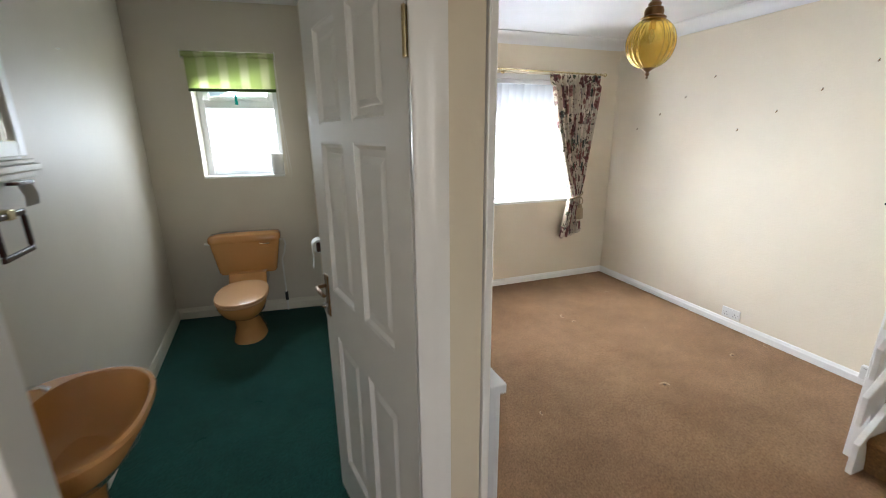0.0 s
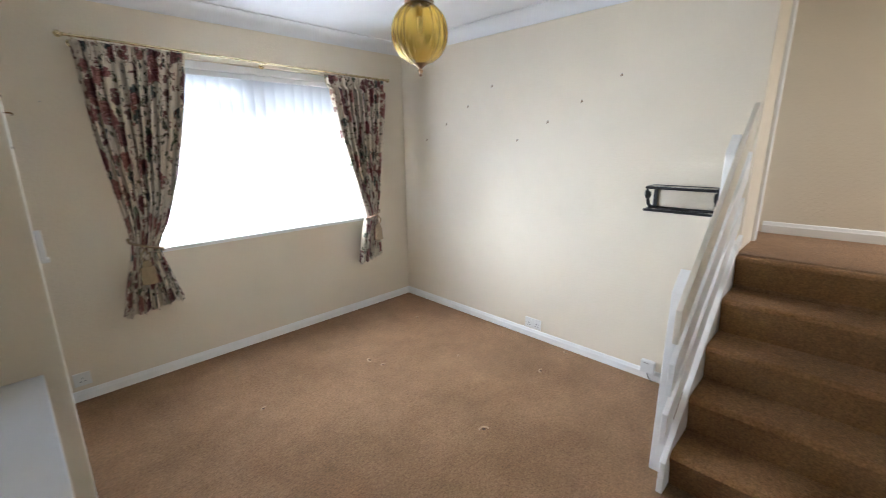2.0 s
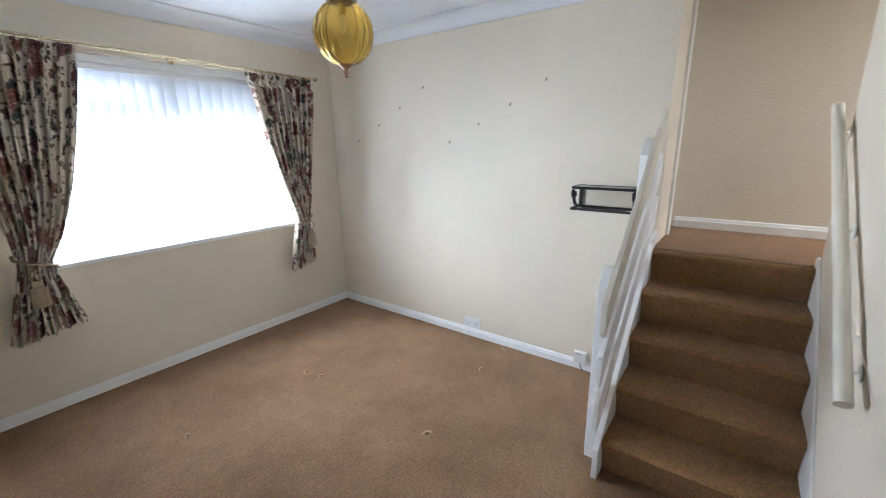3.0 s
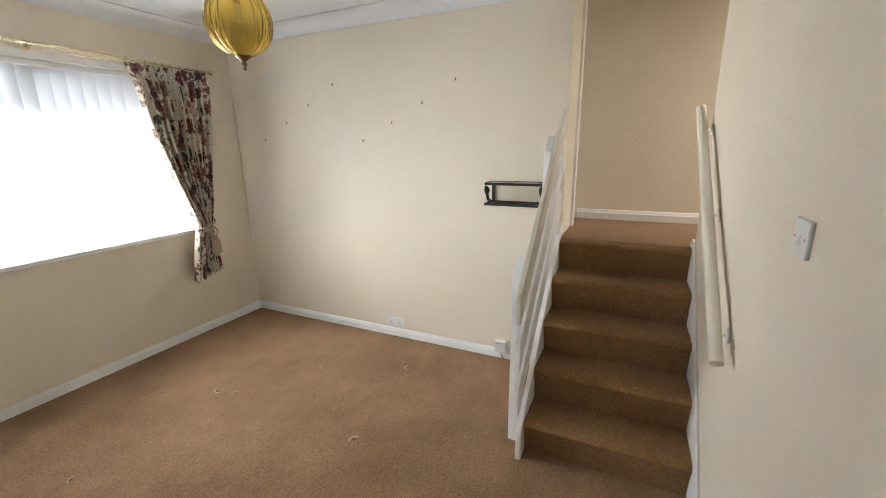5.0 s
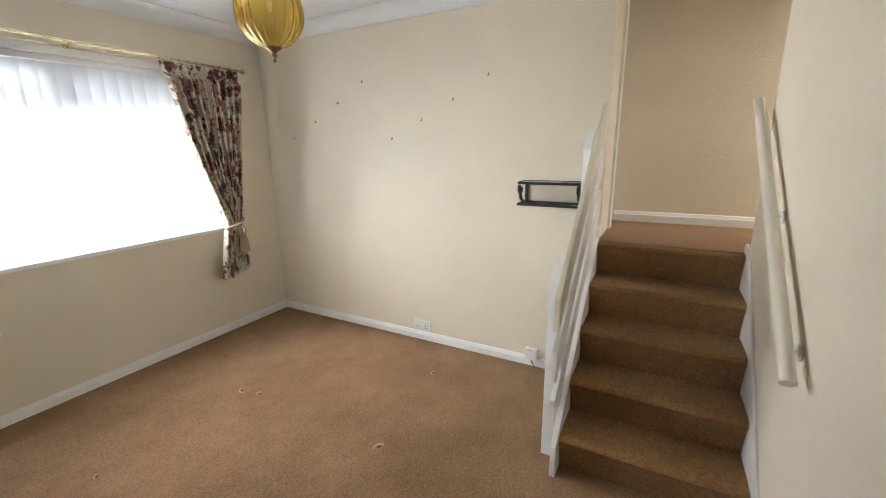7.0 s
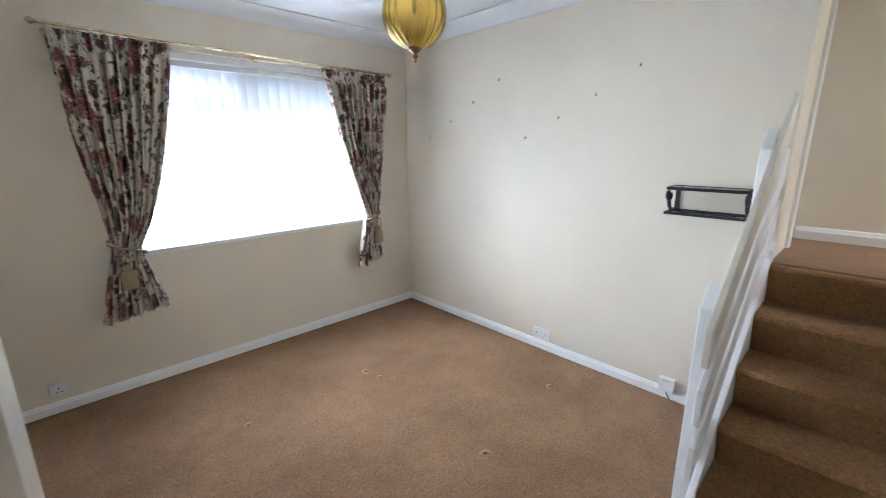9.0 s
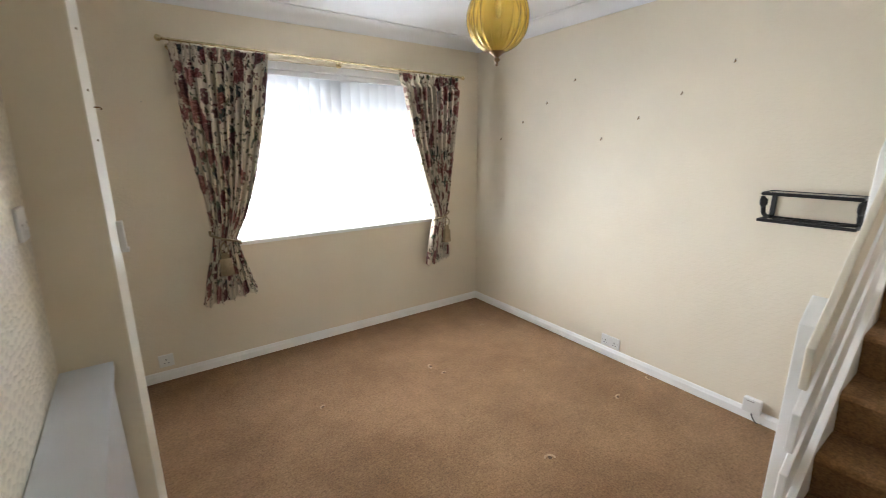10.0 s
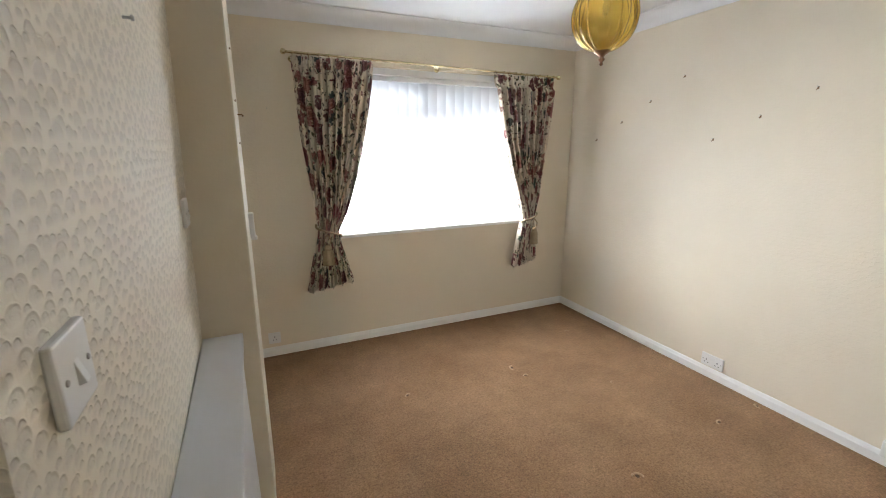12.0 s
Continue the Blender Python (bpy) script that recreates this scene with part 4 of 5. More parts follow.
light_switch(pose(1.752, south(1.752), 1.325, 0, 0, 180 + 1.4), "white single light switch beside the handrail")

bt = thing("phone_socket", pose(EAST, 1.125, 0.093, 0, 0, -90), "white telephone junction box with a loose dark lead", "telephone socket")
part("box", block(-0.043, 0.043, -0.034, 0, -0.042, 0.042, 0.004), PLASTIC, bt)
part("lead", tube([(0.0, -0.02, -0.040), (0.008, -0.024, -0.065), (0.03, -0.026, -0.092), (0.052, -0.022, -0.098), (0.055, -0.02, -0.085)], 0.003, 6), BLACK, bt, smooth=True)
part("label", block(-0.026, 0.012, -0.0352, -0.034, 0.026, 0.031), STEEL, bt)

for i, (y, z) in enumerate(((1.476, 1.949), (1.729, 1.814), (1.981, 1.692), (2.24, 1.569), (2.492, 1.985), (2.743, 1.849), (2.994, 1.718), (3.252, 1.591))):
    hk = thing("picture_hook", pose(EAST, y, z, 0, 0, -90), "small tarnished brass picture hook in the wallpaper", "picture hook", "picture hooks")
    part("plate", block(-0.004, 0.004, -0.0025, 0, -0.006, 0.010, 0.0008), ANTIQUE, hk)
    part("hook", tube([(0, -0.002, 0.006), (0, -0.010, -0.004), (0, -0.012, -0.010), (0, -0.016, -0.006)], 0.0018, 6), ANTIQUE, hk)
    part("pin", tube([(0, -0.002, 0.004), (0.002, -0.012, 0.010)], 0.0015, 6), STEEL, hk)
def screw(m, label, stand):
    sc = thing("wall_screw", m, label, "screw", "screws")
    part("head", moved(lathe([(0.0, stand), (0.004, stand), (0.006, stand * 0.75), (0.0028, stand * 0.66), (0.0028, 0.0), (0, 0)], 12), Matrix.Rotation(math.pi / 2, 4, "X")), STEEL if stand > 0.01 else ANTIQUE, sc)


screw(pose(west(1.422) + 0.033, 1.422, 1.756, 0, 0, 90), "small steel screw standing out of the wallpaper", 0.018)
for y, z in ((2.20, 1.875), (2.20, 1.70), (2.23, 1.55)):
    screw(pose(PX + 0.004 + 0.012 * z, y, z, 0, 0, 90), "dark screw head sunk in the painted board", 0.004)
ck = thing("cup_hook", pose(PX + 0.024, 2.33, 1.66, 0, 0, 90), "small brass hook on the pier side", "hook")
part("hook", tube([(0, 0, 0), (0, -0.016, 0), (0, -0.020, -0.004), (0, -0.018, -0.008)], 0.0028, 6), ANTIQUE, ck)
cb = thing("door_keep", pose(PX + 0.0185, 2.36, 1.21, 0, 0, 90), "white plastic block fixed to the pier side", "plastic block")
part("body", block(-0.02, 0.02, -0.02, 0, -0.055, 0.055, 0.004), PLASTIC, cb)
part("foot", block(-0.02, 0.02, -0.026, -0.002, -0.06, -0.045, 0.003), PLASTIC, cb)

# dents and lifted tufts that furniture left in the carpet
for x, y, s, a in ((2.838, 1.686, 1.0, 20), (2.097, 2.682, 1.2, 70), (2.123, 2.557, 0.8, 10), (2.087, 1.585, 1.2, -30), (3.195, 1.694, 0.9, 60), (1.304, 2.666, 0.8, 30), (2.852, 3.007, 0.8, -10), (2.6, 2.25, 0.6, 45), (1.2, 1.62, 0.7, 80)):
    t = thing("carpet_tuft", pose(x, y, 0.0, 0, 0, a), "small lifted tuft beside a furniture dent in the carpet", "carpet tuft", "carpet tufts")
    pts = [(0.022 * s * math.cos(q), 0.016 * s * math.sin(q), 0.0012 + 0.002 * math.sin(q * 1.0)) for q in (math.pi * k / 9 for k in range(10))]
    part("ridge", tube(pts, 0.0042 * s, 6), TUFT, t, smooth=True)
    # dark disc lying on the pile paints the shade inside the dent
    part("hollow", moved(lathe([(0.0, 0.0012), (0.006 * s, 0.0014), (0.009 * s, 0.0002)], 12), Matrix.Translation((0.0, 0.004, 0.0))), DENT_SHADE, t, smooth=True)
for x, y, s, a in ((-0.25, 1.45, 1.6, 10), (-0.62, 2.05, 1.2, 40), (-0.35, 2.3, 1.0, -20)):
    t = thing("carpet_tuft", pose(x, y, 0.001, 0, 0, a), "small ridge pressed up in the green carpet", "carpet tuft", "carpet tufts")
    pts = [(0.03 * s * math.cos(q), 0.018 * s * math.sin(q), 0.001) for q in (math.pi * k / 9 for k in range(10))]
    part("ridge", tube(pts, 0.004 * s, 6), GREEN, t, smooth=True)

# ---- cloakroom doorway and door ----
df = thing("door_frame", pose(0, 0.72, 0), "white gloss door frame and architrave of the cloakroom", "door frame", kind="structure")
for x0, x1 in ((0.217, 0.292), (DX0 - 0.07, DX0 + 0.002)):
    s = 1 if x0 > 0 else -1
    a, b = (x0, x1) if s > 0 else (x1, x0)
    pr = [(a, 0), (a, -0.010), (a + s * 0.012, -0.016), (a + s * 0.026, -0.014), (a + s * 0.040, -0.020), (a + s * 0.060, -0.022), (b, -0.017), (b, 0)]
    part("architrave", prism(pr, 0, DTOP + 0.06, "z"), GLOSS, df, smooth=True)
part("head_architrave", block(DX0, DX1, -0.018, 0, DTOP - 0.002, DTOP + 0.06, 0.004), GLOSS, df)
for x0, x1 in ((DX1 - 0.008, DX1 - 0.001), (DX0 + 0.001, DX0 + 0.028)):
    part("lining", block(x0, x1, 0.002, 0.112, 0, DTOP - 0.002, 0.002), GLOSS, df)
part("head_lining", block(DX0 + 0.028, DX1 - 0.028, 0.002, 0.112, DTOP - 0.03, DTOP - 0.002, 0.002), GLOSS, df)
part("threshold", block(DX0 + 0.028, DX1 - 0.028, 0.055, 0.085, 0.0, 0.008, 0.003), BRASS, df, "brass threshold strip")

# six-panel door; its own x runs from the hinge to the handle, -y is the hall face
HX, HY = 0.236, 0.744
dang = math.degrees(math.atan2(1.53 - HY, 0.074 - HX))
door = thing("door_1", pose(HX, HY, 0.012, 0, 0, dang), "white gloss six-panel door standing open", "door", kind="structure")
DW, DH, DT = 0.790, 1.981, 0.036
cols = ((0.118, 0.338), (0.430, 0.655))
rows_p = ((0.21, 0.80), (0.99, 1.525), (1.580, 1.87))
bm = bmesh.new()
xs = sorted({0, DW, *[v for c in cols for v in c]})
zsd = sorted({0, DH, *[v for r in rows_p for v in r]})
for i in range(len(xs) - 1):
    for j in range(len(zsd) - 1):
        cx, cz = (xs[i] + xs[i + 1]) / 2, (zsd[j] + zsd[j + 1]) / 2
        if any(c[0] < cx < c[1] for c in cols) and any(r[0] < cz < r[1] for r in rows_p):
            continue
        box(bm, xs[i], xs[i + 1], -DT / 2, DT / 2, zsd[j], zsd[j + 1])
bmesh.ops.remove_doubles(bm, verts=bm.verts, dist=1e-5)
inner = {}
for f in bm.faces:
    key = tuple(sorted(round(v.co.x, 4) * 7 + round(v.co.y, 4) * 131 + round(v.co.z, 4) * 17 for v in f.verts))
    inner.setdefault(key, []).append(f)
bmesh.ops.delete(bm, geom=[f for fs in inner.values() if len(fs) > 1 for f in fs], context="FACES")
part("frame", bm, GLOSS, door)
for c in cols:
    for r in rows_p:
        bm = bmesh.new()
        for side in (-1, 1):
            rings = []
            for ins, y in ((0, 0.016), (0.006, 0.0165), (0.016, 0.007), (0.034, 0.006), (0.052, 0.013)):
                y *= side
                rings.append([(c[0] + ins, y, r[0] + ins), (c[1] - ins, y, r[0] + ins), (c[1] - ins, y, r[1] - ins), (c[0] + ins, y, r[1] - ins)])
            t = loft(rings[::-1], False)
            t.faces.new([t.verts.new(p) for p in rings[-1]])
            bmesh.ops.remove_doubles(t, verts=t.verts, dist=1e-5)
            add(bm, t)
        part("panel", bm, GLOSS, door)
for z in (0.20, 1.69):
    hb = bmesh.new()
    box(hb, -0.004, 0.0, -DT / 2, DT / 2 + 0.002, z, z + 0.09, 0.0008)
    box(hb, 0.0, 0.012, DT / 2, DT / 2 + 0.002, z, z + 0.09, 0.0008)
    add(hb, moved(lathe([(0.0055, 0), (0.0055, 0.09), (0.0, 0.094)], 12), Matrix.Translation((-0.003, DT / 2 + 0.004, z))))
    part("hinge", hb, BRASS, door, "brass butt hinge")
for s in (-1, 1):
    y = s * DT / 2
    pl = part("handle_plate", block(DW - 0.075, DW - 0.033, min(y, y + s * 0.006), max(y, y + s * 0.006), 0.86, 1.03, 0.002), ANTIQUE, door, "dark bronze lever plate")
    part("lever", tube([(DW - 0.054, y, 0.985), (DW - 0.054, y + s * 0.035, 0.985), (DW - 0.062, y + s * 0.044, 0.985), (DW - 0.11, y + s * 0.046, 0.986), (DW - 0.155, y + s * 0.043, 0.984)], 0.0075, 10), ANTIQUE, pl, smooth=True)
    part("turn", moved(lathe([(0.0, 0), (0.012, 0.0), (0.013, 0.012), (0.009, 0.02), (0.0, 0.021)], 14), Matrix.Translation((DW - 0.054, y + s * 0.006, 0.905)) @ Matrix.Rotation(-s * math.pi / 2, 4, "X")), CHROME, pl, smooth=True)

# ---- cloakroom window ----
cw = thing("window_2", Matrix.Translation((CB0[0], CB0[1], 0)) @ Matrix.Rotation(math.atan2(cb_way.y, cb_way.x), 4, "Z"), "white cloakroom window with a small top light", "window", kind="structure")
a0, a1, c0, c1 = CW
mid = 1.815
for nm, a, b, c, d in (("frame_side", a0, a0 + 0.05, c0, c1), ("frame_side", a1 - 0.05, a1, c0, c1), ("frame_top", a0 + 0.05, a1 - 0.05, c1 - 0.05, c1),
                       ("frame_bottom", a0 + 0.05, a1 - 0.05, c0, c0 + 0.05), ("transom", a0 + 0.05, a1 - 0.05, mid - 0.03, mid + 0.03)):
    part(nm, block(a, b, 0.13, 0.19, c, d, 0.005), UPVC, cw)
for c, d, sash in ((mid + 0.03, c1 - 0.05, True), (c0 + 0.05, mid - 0.03, False)):
    if sash:
        bm = bmesh.new()
        A, B = a0 + 0.05, a1 - 0.05
        for e in ((A, A + 0.04, c, d), (B - 0.04, B, c, d), (A + 0.04, B - 0.04, c, c + 0.035), (A + 0.04, B - 0.04, d - 0.035, d)):
            box(bm, e[0], e[1], 0.115, 0.175, e[2], e[3], 0.005)
        part("sash", bm, UPVC, cw)
        part("catch", block((A + B) / 2 - 0.03, (A + B) / 2 + 0.03, 0.10, 0.116, c + 0.006, c + 0.022, 0.004), UPVC, cw)
    g = part("pane", block(a0 + 0.05, a1 - 0.05, 0.155, 0.161, c, d), FROST, cw)
    g.visible_shadow = False
part("sill", block(a0, a1, -0.006, 0.13, c0 - 0.012, c0 + 0.004, 0.003), GLOSS, cw)
cw_m = cw.matrix_world.copy()

rb = thing("roller_blind", cw_m @ pose(0, -0.025, 0), "green striped roller blind drawn a quarter down", "blind")
part("roller", moved(lathe([(0.0, -0.335), (0.02, -0.335), (0.02, 0.335), (0.0, 0.335)], 16), Matrix.Translation((0.705, 0, 2.172)) @ Matrix.Rotation(math.pi / 2, 4, "Y")), BLIND, rb, smooth=True)
for x0, x1 in ((0.366, 0.371), (1.040, 1.045)):
    part("bracket", block(x0, x1, -0.022, 0.022, 2.145, 2.20, 0.002), PLASTIC, rb)
part("fabric", block(0.383, 1.028, 0.018, 0.019, 1.925, 2.175), BLIND, rb)
part("hem_bar", block(0.383, 1.028, 0.013, 0.024, 1.903, 1.926, 0.003), BLINDBAR, rb, "dark green hem bar")
part("pull_cord", tube([(1.037, -0.01, 2.16), (1.045, -0.012, 1.70), (1.060, -0.012, 1.25), (1.075, -0.012, 1.20), (1.085, -0.012, 1.25), (1.052, -0.012, 1.70), (1.040, -0.01, 2.16)], 0.0018, 5), PLASTIC, rb)
tr = thing("tissue_roll", cw_m @ pose(0.965, 0.055, c0 + 0.004), "white toilet roll standing on the window sill", "toilet roll")
part("roll", lathe([(0.019, 0), (0.05, 0), (0.052, 0.004), (0.052, 0.172), (0.05, 0.176), (0.019, 0.176)], 24), TISSUE, tr, smooth=True)
bo = thing("bottle", cw_m @ pose(0.70, 0.075, c0 + 0.575), "small turquoise ornament on the window transom", "ornament")
part("body", lathe([(0.0, 0), (0.011, 0), (0.013, 0.02), (0.010, 0.07), (0.004, 0.085), (0.0, 0.086)], 14), material("turquoise_glass", (0.02, 0.42, 0.36), 0.2), bo, smooth=True)

# ---- toilet ----


def oval(cx, cy, rx, ry_f, ry_b, z, n=32, power=2.3):
    pts = []
    for i in range(n):
        a = 2 * math.pi * i / n
        c, s = math.cos(a), math.sin(a)
        x = rx * math.copysign(abs(c) ** (2 / power), c)
        y = (ry_f if s < 0 else ry_b) * math.copysign(abs(s) ** (2 / power), s)
        pts.append((cx + x, cy + y, z))
    return pts


def rounded(cx, cy, w, d, r, z, n=5):
    pts = []
    for sx, sy, a0_ in ((1, 1, 0), (-1, 1, 90), (-1, -1, 180), (1, -1, 270)):
        for k in range(n):
            a = radians(a0_ + 90 * k / (n - 1))
            pts.append((cx + sx * (w / 2 - r) + r * math.cos(a), cy + sy * (d / 2 - r) + r * math.sin(a), z))
    return pts


tb = back(0.645)
wc = thing("toilet", pose(tb.x + 0.015, tb.y, 0.001, 0, 0, math.degrees(math.atan2(cb_way.y, cb_way.x)) + 3) @ Matrix.Scale(1.0, 4), "peach close-coupled toilet with the lid down", "toilet")
part("pan", loft([oval(0, -0.46, 0.125, 0.20, 0.20, 0.0), oval(0, -0.46, 0.118, 0.19, 0.20, 0.03), oval(0, -0.47, 0.095, 0.155, 0.20, 0.12), oval(0, -0.49, 0.10, 0.17, 0.21, 0.20),
                  oval(0, -0.56, 0.155, 0.26, 0.28, 0.28), oval(0, -0.58, 0.178, 0.285, 0.30, 0.345), oval(0, -0.58, 0.182, 0.29, 0.30, 0.375)]), CERAMIC, wc, smooth=True)
part("seat", loft([oval(0, -0.58, 0.181, 0.288, 0.27, 0.376), oval(0, -0.58, 0.187, 0.295, 0.275, 0.384), oval(0, -0.58, 0.187, 0.295, 0.275, 0.394)]), SEATING, wc, smooth=True)
part("lid", loft([oval(0, -0.58, 0.184, 0.291, 0.272, 0.396), oval(0, -0.58, 0.188, 0.296, 0.275, 0.402), oval(0, -0.58, 0.184, 0.29, 0.27, 0.412), oval(0, -0.58, 0.16, 0.26, 0.23, 0.420), oval(0, -0.58, 0.08, 0.14, 0.12, 0.424)]), SEATING, wc, smooth=True)
part("shelf", loft([rounded(0, -0.20, 0.25, 0.26, 0.03, 0.30), rounded(0, -0.20, 0.29, 0.28, 0.03, 0.36), rounded(0, -0.17, 0.29, 0.22, 0.03, 0.46)]), CERAMIC, wc, smooth=True)
part("cistern", loft([rounded(0, -0.125, 0.43, 0.15, 0.035, 0.435), rounded(0, -0.125, 0.455, 0.165, 0.04, 0.455), rounded(0, -0.125, 0.53, 0.185, 0.04, 0.68), rounded(0, -0.125, 0.535, 0.187, 0.04, 0.712)]), CERAMIC, wc, smooth=True)
part("cistern_lid", loft([rounded(0, -0.127, 0.545, 0.20, 0.045, 0.710), rounded(0, -0.127, 0.56, 0.212, 0.05, 0.722), rounded(0, -0.127, 0.555, 0.208, 0.05, 0.752), rounded(0, -0.127, 0.53, 0.185, 0.05, 0.770), rounded(0, -0.127, 0.42, 0.12, 0.04, 0.780)]), CERAMIC, wc, smooth=True)
part("flush_lever", tube([(0.19, -0.22, 0.695), (0.19, -0.236, 0.695), (0.16, -0.240, 0.693), (0.115, -0.240, 0.70)], 0.007, 8), CHROME, wc, smooth=True)
part("supply_pipe", tube([(0.25, -0.10, 0.69), (0.30, -0.10, 0.69), (0.305, -0.09, 0.64), (0.285, -0.06, 0.55), (0.262, -0.05, 0.50), (0.265, -0.05, 0.0)], 0.0075, 8), PLASTIC, wc, smooth=True)
part("pipe_collar", tube([(0.265, -0.05, 0.10), (0.265, -0.05, 0.18)], 0.014, 10), BLACK, wc, smooth=True)
part("overflow", tube([(-0.25, -0.10, 0.685), (-0.325, -0.10, 0.688)], 0.011, 10), PLASTIC, wc, smooth=True)

# toilet roll holder on the cloakroom wall
th = thing("toilet_roll_holder", pose(0.176, 3.0, 0.775, 0, 0, -87.4), "dark wood toilet roll holder with a part-used roll", "toilet roll holder")
part("backplate", block(-0.075, 0.075, -0.016, 0, -0.045, 0.045, 0.004), MAHOGANY, th)
for s in (-1, 1):
    part("arm", block(s * 0.065 - 0.008, s * 0.065 + 0.008, -0.088, -0.016, -0.036, 0.034, 0.004), MAHOGANY, th)
part("paper", moved(lathe([(0.018, -0.053), (0.048, -0.053), (0.048, 0.053), (0.018, 0.053)], 24), Matrix.Translation((0, -0.066, 0)) @ Matrix.Rotation(math.pi / 2, 4, "Y")), TISSUE, th, smooth=True)
part("loose_sheet", prism([(-0.112, 0.01), (-0.114, 0.0), (-0.110, -0.10), (-0.116, -0.17), (-0.1145, -0.17), (-0.1085, -0.10), (-0.1125, 0.0), (-0.1105, 0.01)], -0.05, 0.05, "x"), TISSUE, th)

# ---- basin ----
bs = thing("wash_basin", pose(-0.925, 1.19, 0.001, 0, 0, 90 + 3.7), "peach pedestal wash basin with chrome taps", "wash basin")
# own frame: -y looks into the room from the wall at y = 0


def bowl(k, z, dy=0.0):
    o = oval(0, -0.205 + dy, 0.285 * k, 0.235 * k, 0.20 * k, z - 0.02, 40, 2.6)
    return [(x, min(y, -0.004), zz) for x, y, zz in o]


rim = [bowl(0.30, 0.60), bowl(0.55, 0.63), bowl(0.86, 0.72), bowl(0.97, 0.775), bowl(1.0, 0.795), bowl(0.985, 0.806), bowl(0.94, 0.806)]
inn = [oval(0, -0.235, 0.285 * k, 0.205 * k, 0.145 * k, z - 0.02, 40, 2.4) for k, z in ((0.925, 0.806), (0.90, 0.795), (0.85, 0.75), (0.70, 0.69), (0.42, 0.655), (0.1, 0.65))]
part("bowl", loft(rim + inn), CERAMIC, bs, smooth=True)
part("pedestal", loft([oval(0, -0.17, 0.115, 0.11, 0.12, 0.0), oval(0, -0.17, 0.10, 0.10, 0.11, 0.04), oval(0, -0.17, 0.082, 0.085, 0.10, 0.30), oval(0, -0.18, 0.095, 0.10, 0.11, 0.55), oval(0, -0.19, 0.12, 0.12, 0.12, 0.64)]), CERAMIC, bs, smooth=True)
for s in (-1, 1):
    bm = lathe([(0.0, 0.0), (0.021, 0), (0.021, 0.008), (0.013, 0.014), (0.012, 0.05), (0.02, 0.056), (0.021, 0.078), (0.013, 0.086), (0, 0.087)], 18)
    add(bm, tube([(0, 0, 0.035), (0, -0.03, 0.045), (0, -0.07, 0.042), (0, -0.085, 0.028)], 0.0085, 10))
    part("tap", moved(bm, Matrix.Translation((s * 0.14, -0.065, 0.784))), CHROME, bs, smooth=True)

# ---- bathroom cabinet ----
mc = thing("bathroom_cabinet", pose(-0.942, 1.440, 1.432, 0, 0, 90 + 3.7), "white bathroom cabinet with a mirrored door", "cabinet")
part("body", block(-0.255, 0.255, -0.095, 0.0, 0.06, 0.56, 0.003), GLOSS, mc)
bm = bmesh.new()
for x0, x1, z0, z1 in ((-0.25, -0.20, 0.07, 0.55), (0.20, 0.25, 0.07, 0.55), (-0.20, 0.20, 0.07, 0.12), (-0.20, 0.20, 0.50, 0.55)):
    box(bm, x0, x1, -0.115, -0.096, z0, z1, 0.004)
dr = part("door", bm, GLOSS, mc)
part("mirror", block(-0.20, 0.20, -0.104, -0.099, 0.12, 0.50), MIRROR, dr)
for z0, z1, o in ((0.0, 0.022, 0.012), (0.022, 0.045, 0.024), (0.045, 0.06, 0.014), (0.56, 0.585, 0.018)):
    part("moulding", block(-0.258 - o, 0.258 + o, -0.11 - o, 0.0, z0, z1, 0.005), IVORY, mc)
tbh = thing("toothbrush_rack", pose(-0.955, 1.80, 1.43, 0, 0, 90 + 3.7), "clear plastic bracket with hanging dark fittings", "toothbrush rack")
part("plate", block(-0.03, 0.03, -0.01, 0, -0.02, 0.14, 0.003), CLEAR, tbh)
for k in range(5):
    part("peg", tube([(-0.045 + 0.02 * k, -0.03, -0.02), (-0.045 + 0.02 * k, -0.045, -0.07), (-0.043 + 0.02 * k, -0.04, -0.105)], 0.005, 6), STEEL, tbh, smooth=True)
part("bar", block(-0.055, 0.05, -0.04, 0.0, -0.03, -0.018, 0.002), MAHOGANY, tbh)
tw = thing("towel_ring", pose(-0.95, 1.62, 1.25, 0, 0, 90 + 3.7), "square mahogany-coloured towel ring", "towel ring")
bm = bmesh.new()
for x0, x1, z0, z1 in ((-0.10, 0.10, 0.055, 0.075), (-0.10, 0.10, -0.075, -0.055), (-0.10, -0.08, -0.055, 0.055), (0.08, 0.10, -0.055, 0.055)):
    box(bm, x0, x1, -0.055, -0.04, z0, z1, 0.005)
part("ring", bm, MAHOGANY, tw)
part("mount", block(-0.02, 0.02, -0.06, 0.0, 0.05, 0.085, 0.004), BRASS, tw)
nl = thing("wall_screw", pose(-1.005, 2.50, 1.965, 0, 0, 90 + 3.7), "small nail standing out of the cloakroom wall", "nail")
part("head", moved(lathe([(0.0, 0.012), (0.004, 0.012), (0.0045, 0.009), (0.002, 0.008), (0.002, 0.0), (0, 0)], 10), Matrix.Rotation(math.pi / 2, 4, "X")), STEEL, nl)

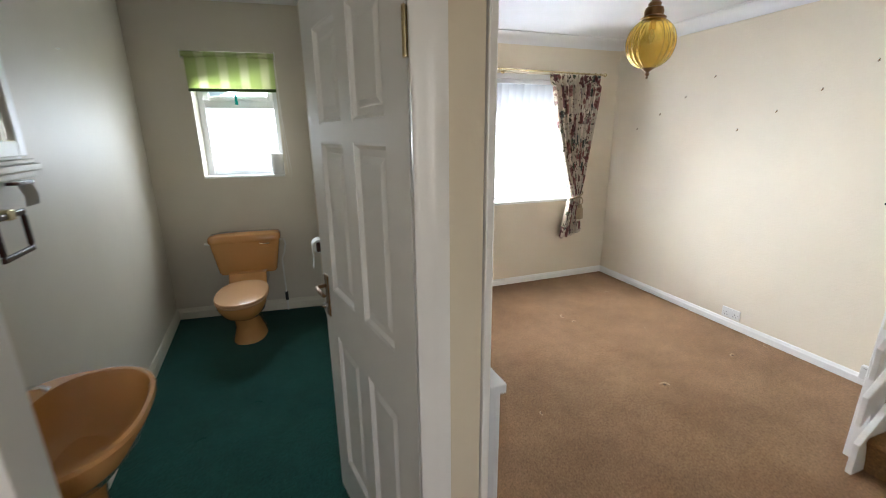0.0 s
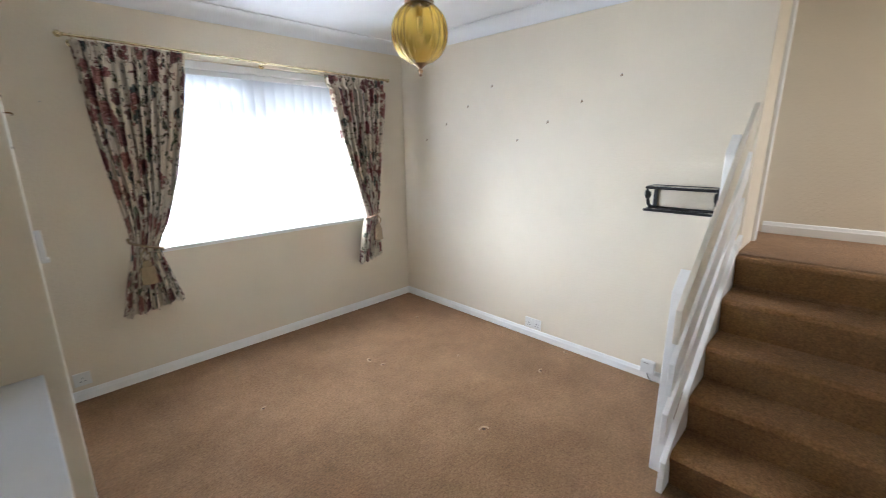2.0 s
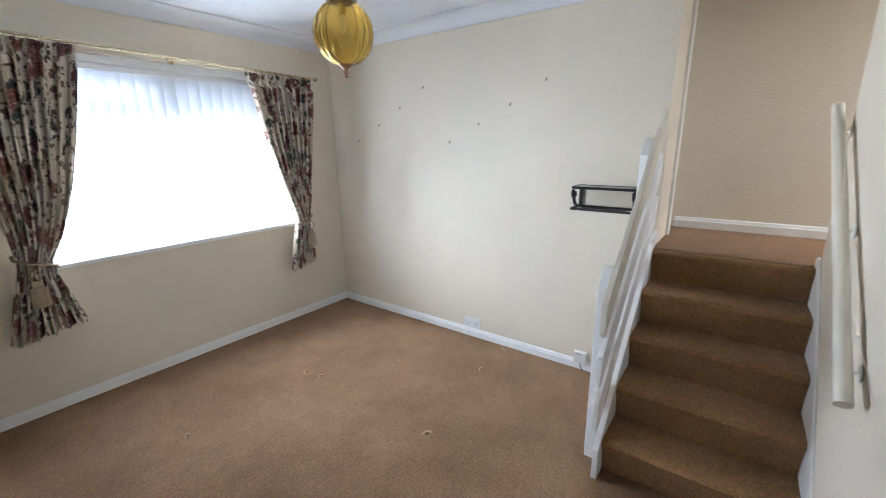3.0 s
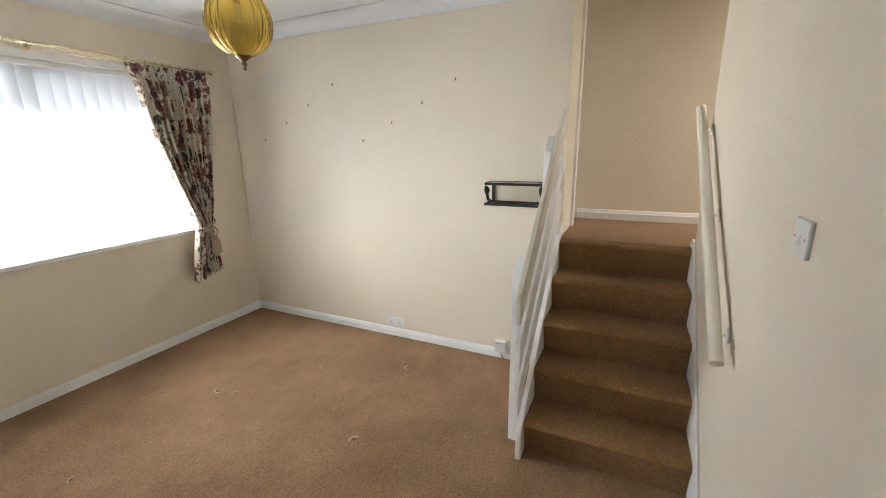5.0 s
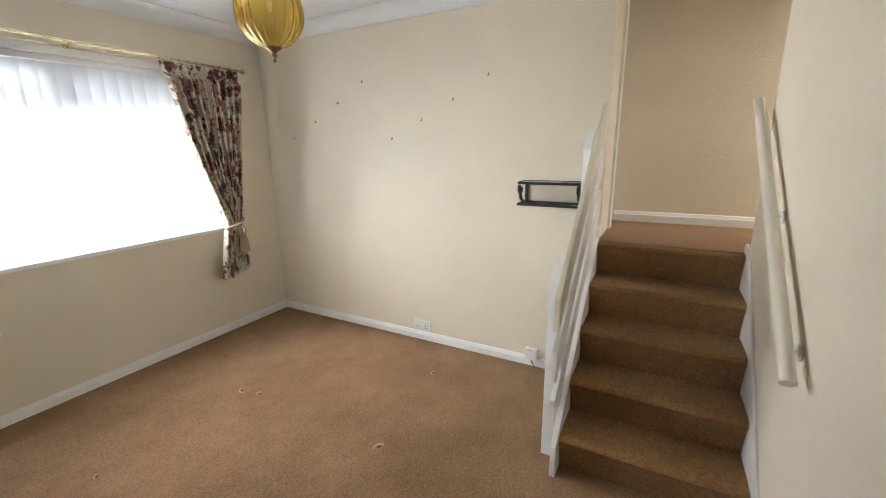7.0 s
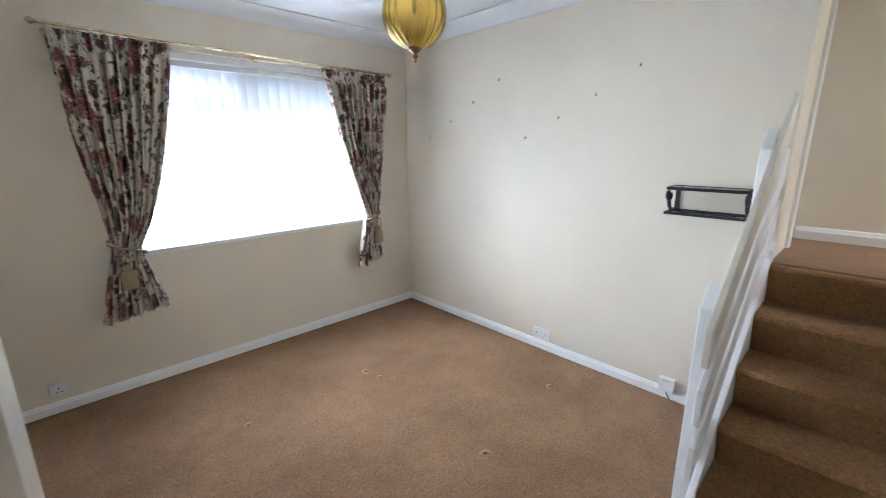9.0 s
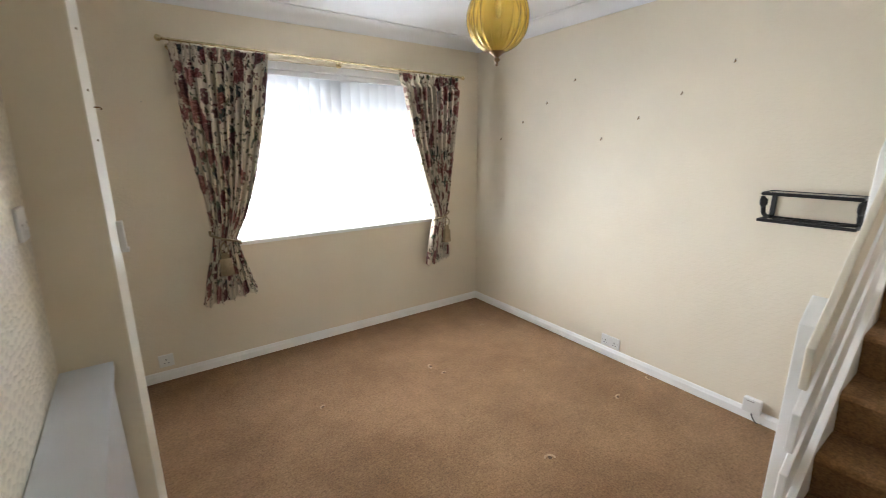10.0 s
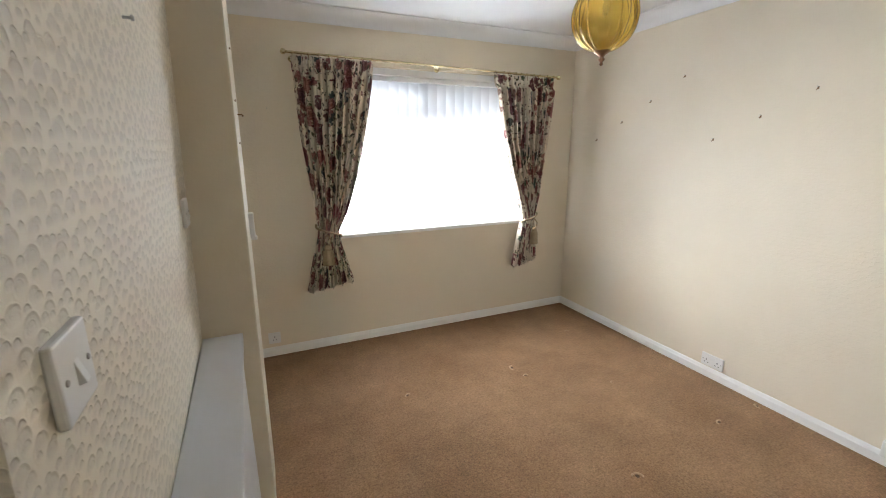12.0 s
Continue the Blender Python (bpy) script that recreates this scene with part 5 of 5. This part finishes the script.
# ---- outside ----
tagged(part("ground", prism([(-120, 3.95), (120, 3.95), (120, 250), (-120, 250)], -0.4, -0.3, "z"), GRASS), "garden lawn outside the window", "lawn", kind="structure")
fence = thing("garden_fence", pose(1.5, 9.0, -0.3), "weathered timber garden fence", "fence")
pm = None
for k in range(60):
    x = -4.5 + 0.15 * k
    if pm is None:
        o = part("board", block(-0.065, 0.065, -0.01, 0.01, 0, 1.5, 0.004), TIMBER, fence)
        pm = o.data
    else:
        o = new("board", pm)
        o.parent = fence
    o.location = (x, 0.01 * (k % 2), 0)
for z in (0.35, 1.15):
    part("rail", block(-4.6, 4.6, 0.022, 0.07, z, z + 0.08), TIMBER, fence)
hg = random.Random(11)


def hedge(name, cx, cy, w, h, n):
    """A loose shrub of many small leaves."""
    bm = bmesh.new()
    for _ in range(n):
        a, b, c = hg.uniform(-1, 1), hg.uniform(-1, 1), hg.uniform(0, 1)
        if a * a + b * b * 0.6 + (c - 0.4) ** 2 * 1.6 > 1 + hg.uniform(-0.25, 0.1):
            continue
        p = Vector((a * w, b * w * 0.5, 0.15 + c * h))
        r = Euler((hg.uniform(0, 6), hg.uniform(0, 6), hg.uniform(0, 6))).to_matrix()
        s = hg.uniform(0.035, 0.075)
        vs = [bm.verts.new(p + r @ Vector(q) * s) for q in ((-1, 0, 0), (0, -0.45, 0.12), (1, 0, 0), (0, 0.45, 0.12))]
        bm.faces.new(vs)
    root = thing(name, pose(cx, cy, -0.3), "leafy green garden shrub", "shrub", "garden shrubs")
    me = bpy.data.meshes.new("leaves")
    bm.to_mesh(me)
    bm.free()
    me.materials.append(LEAF)
    o = new("leaves", me)
    o.parent = root
    part("trunk", tube([(0, 0, 0), (0.03, 0, h * 0.3), (-0.02, 0.02, h * 0.7)], 0.035, 8), TIMBER, root)
    return root


hedge("shrub", -0.6, 7.6, 1.3, 2.6, 5000)
hedge("shrub", 2.6, 8.2, 1.5, 3.2, 6000)
hedge("shrub", 4.8, 7.4, 1.1, 2.2, 4000)
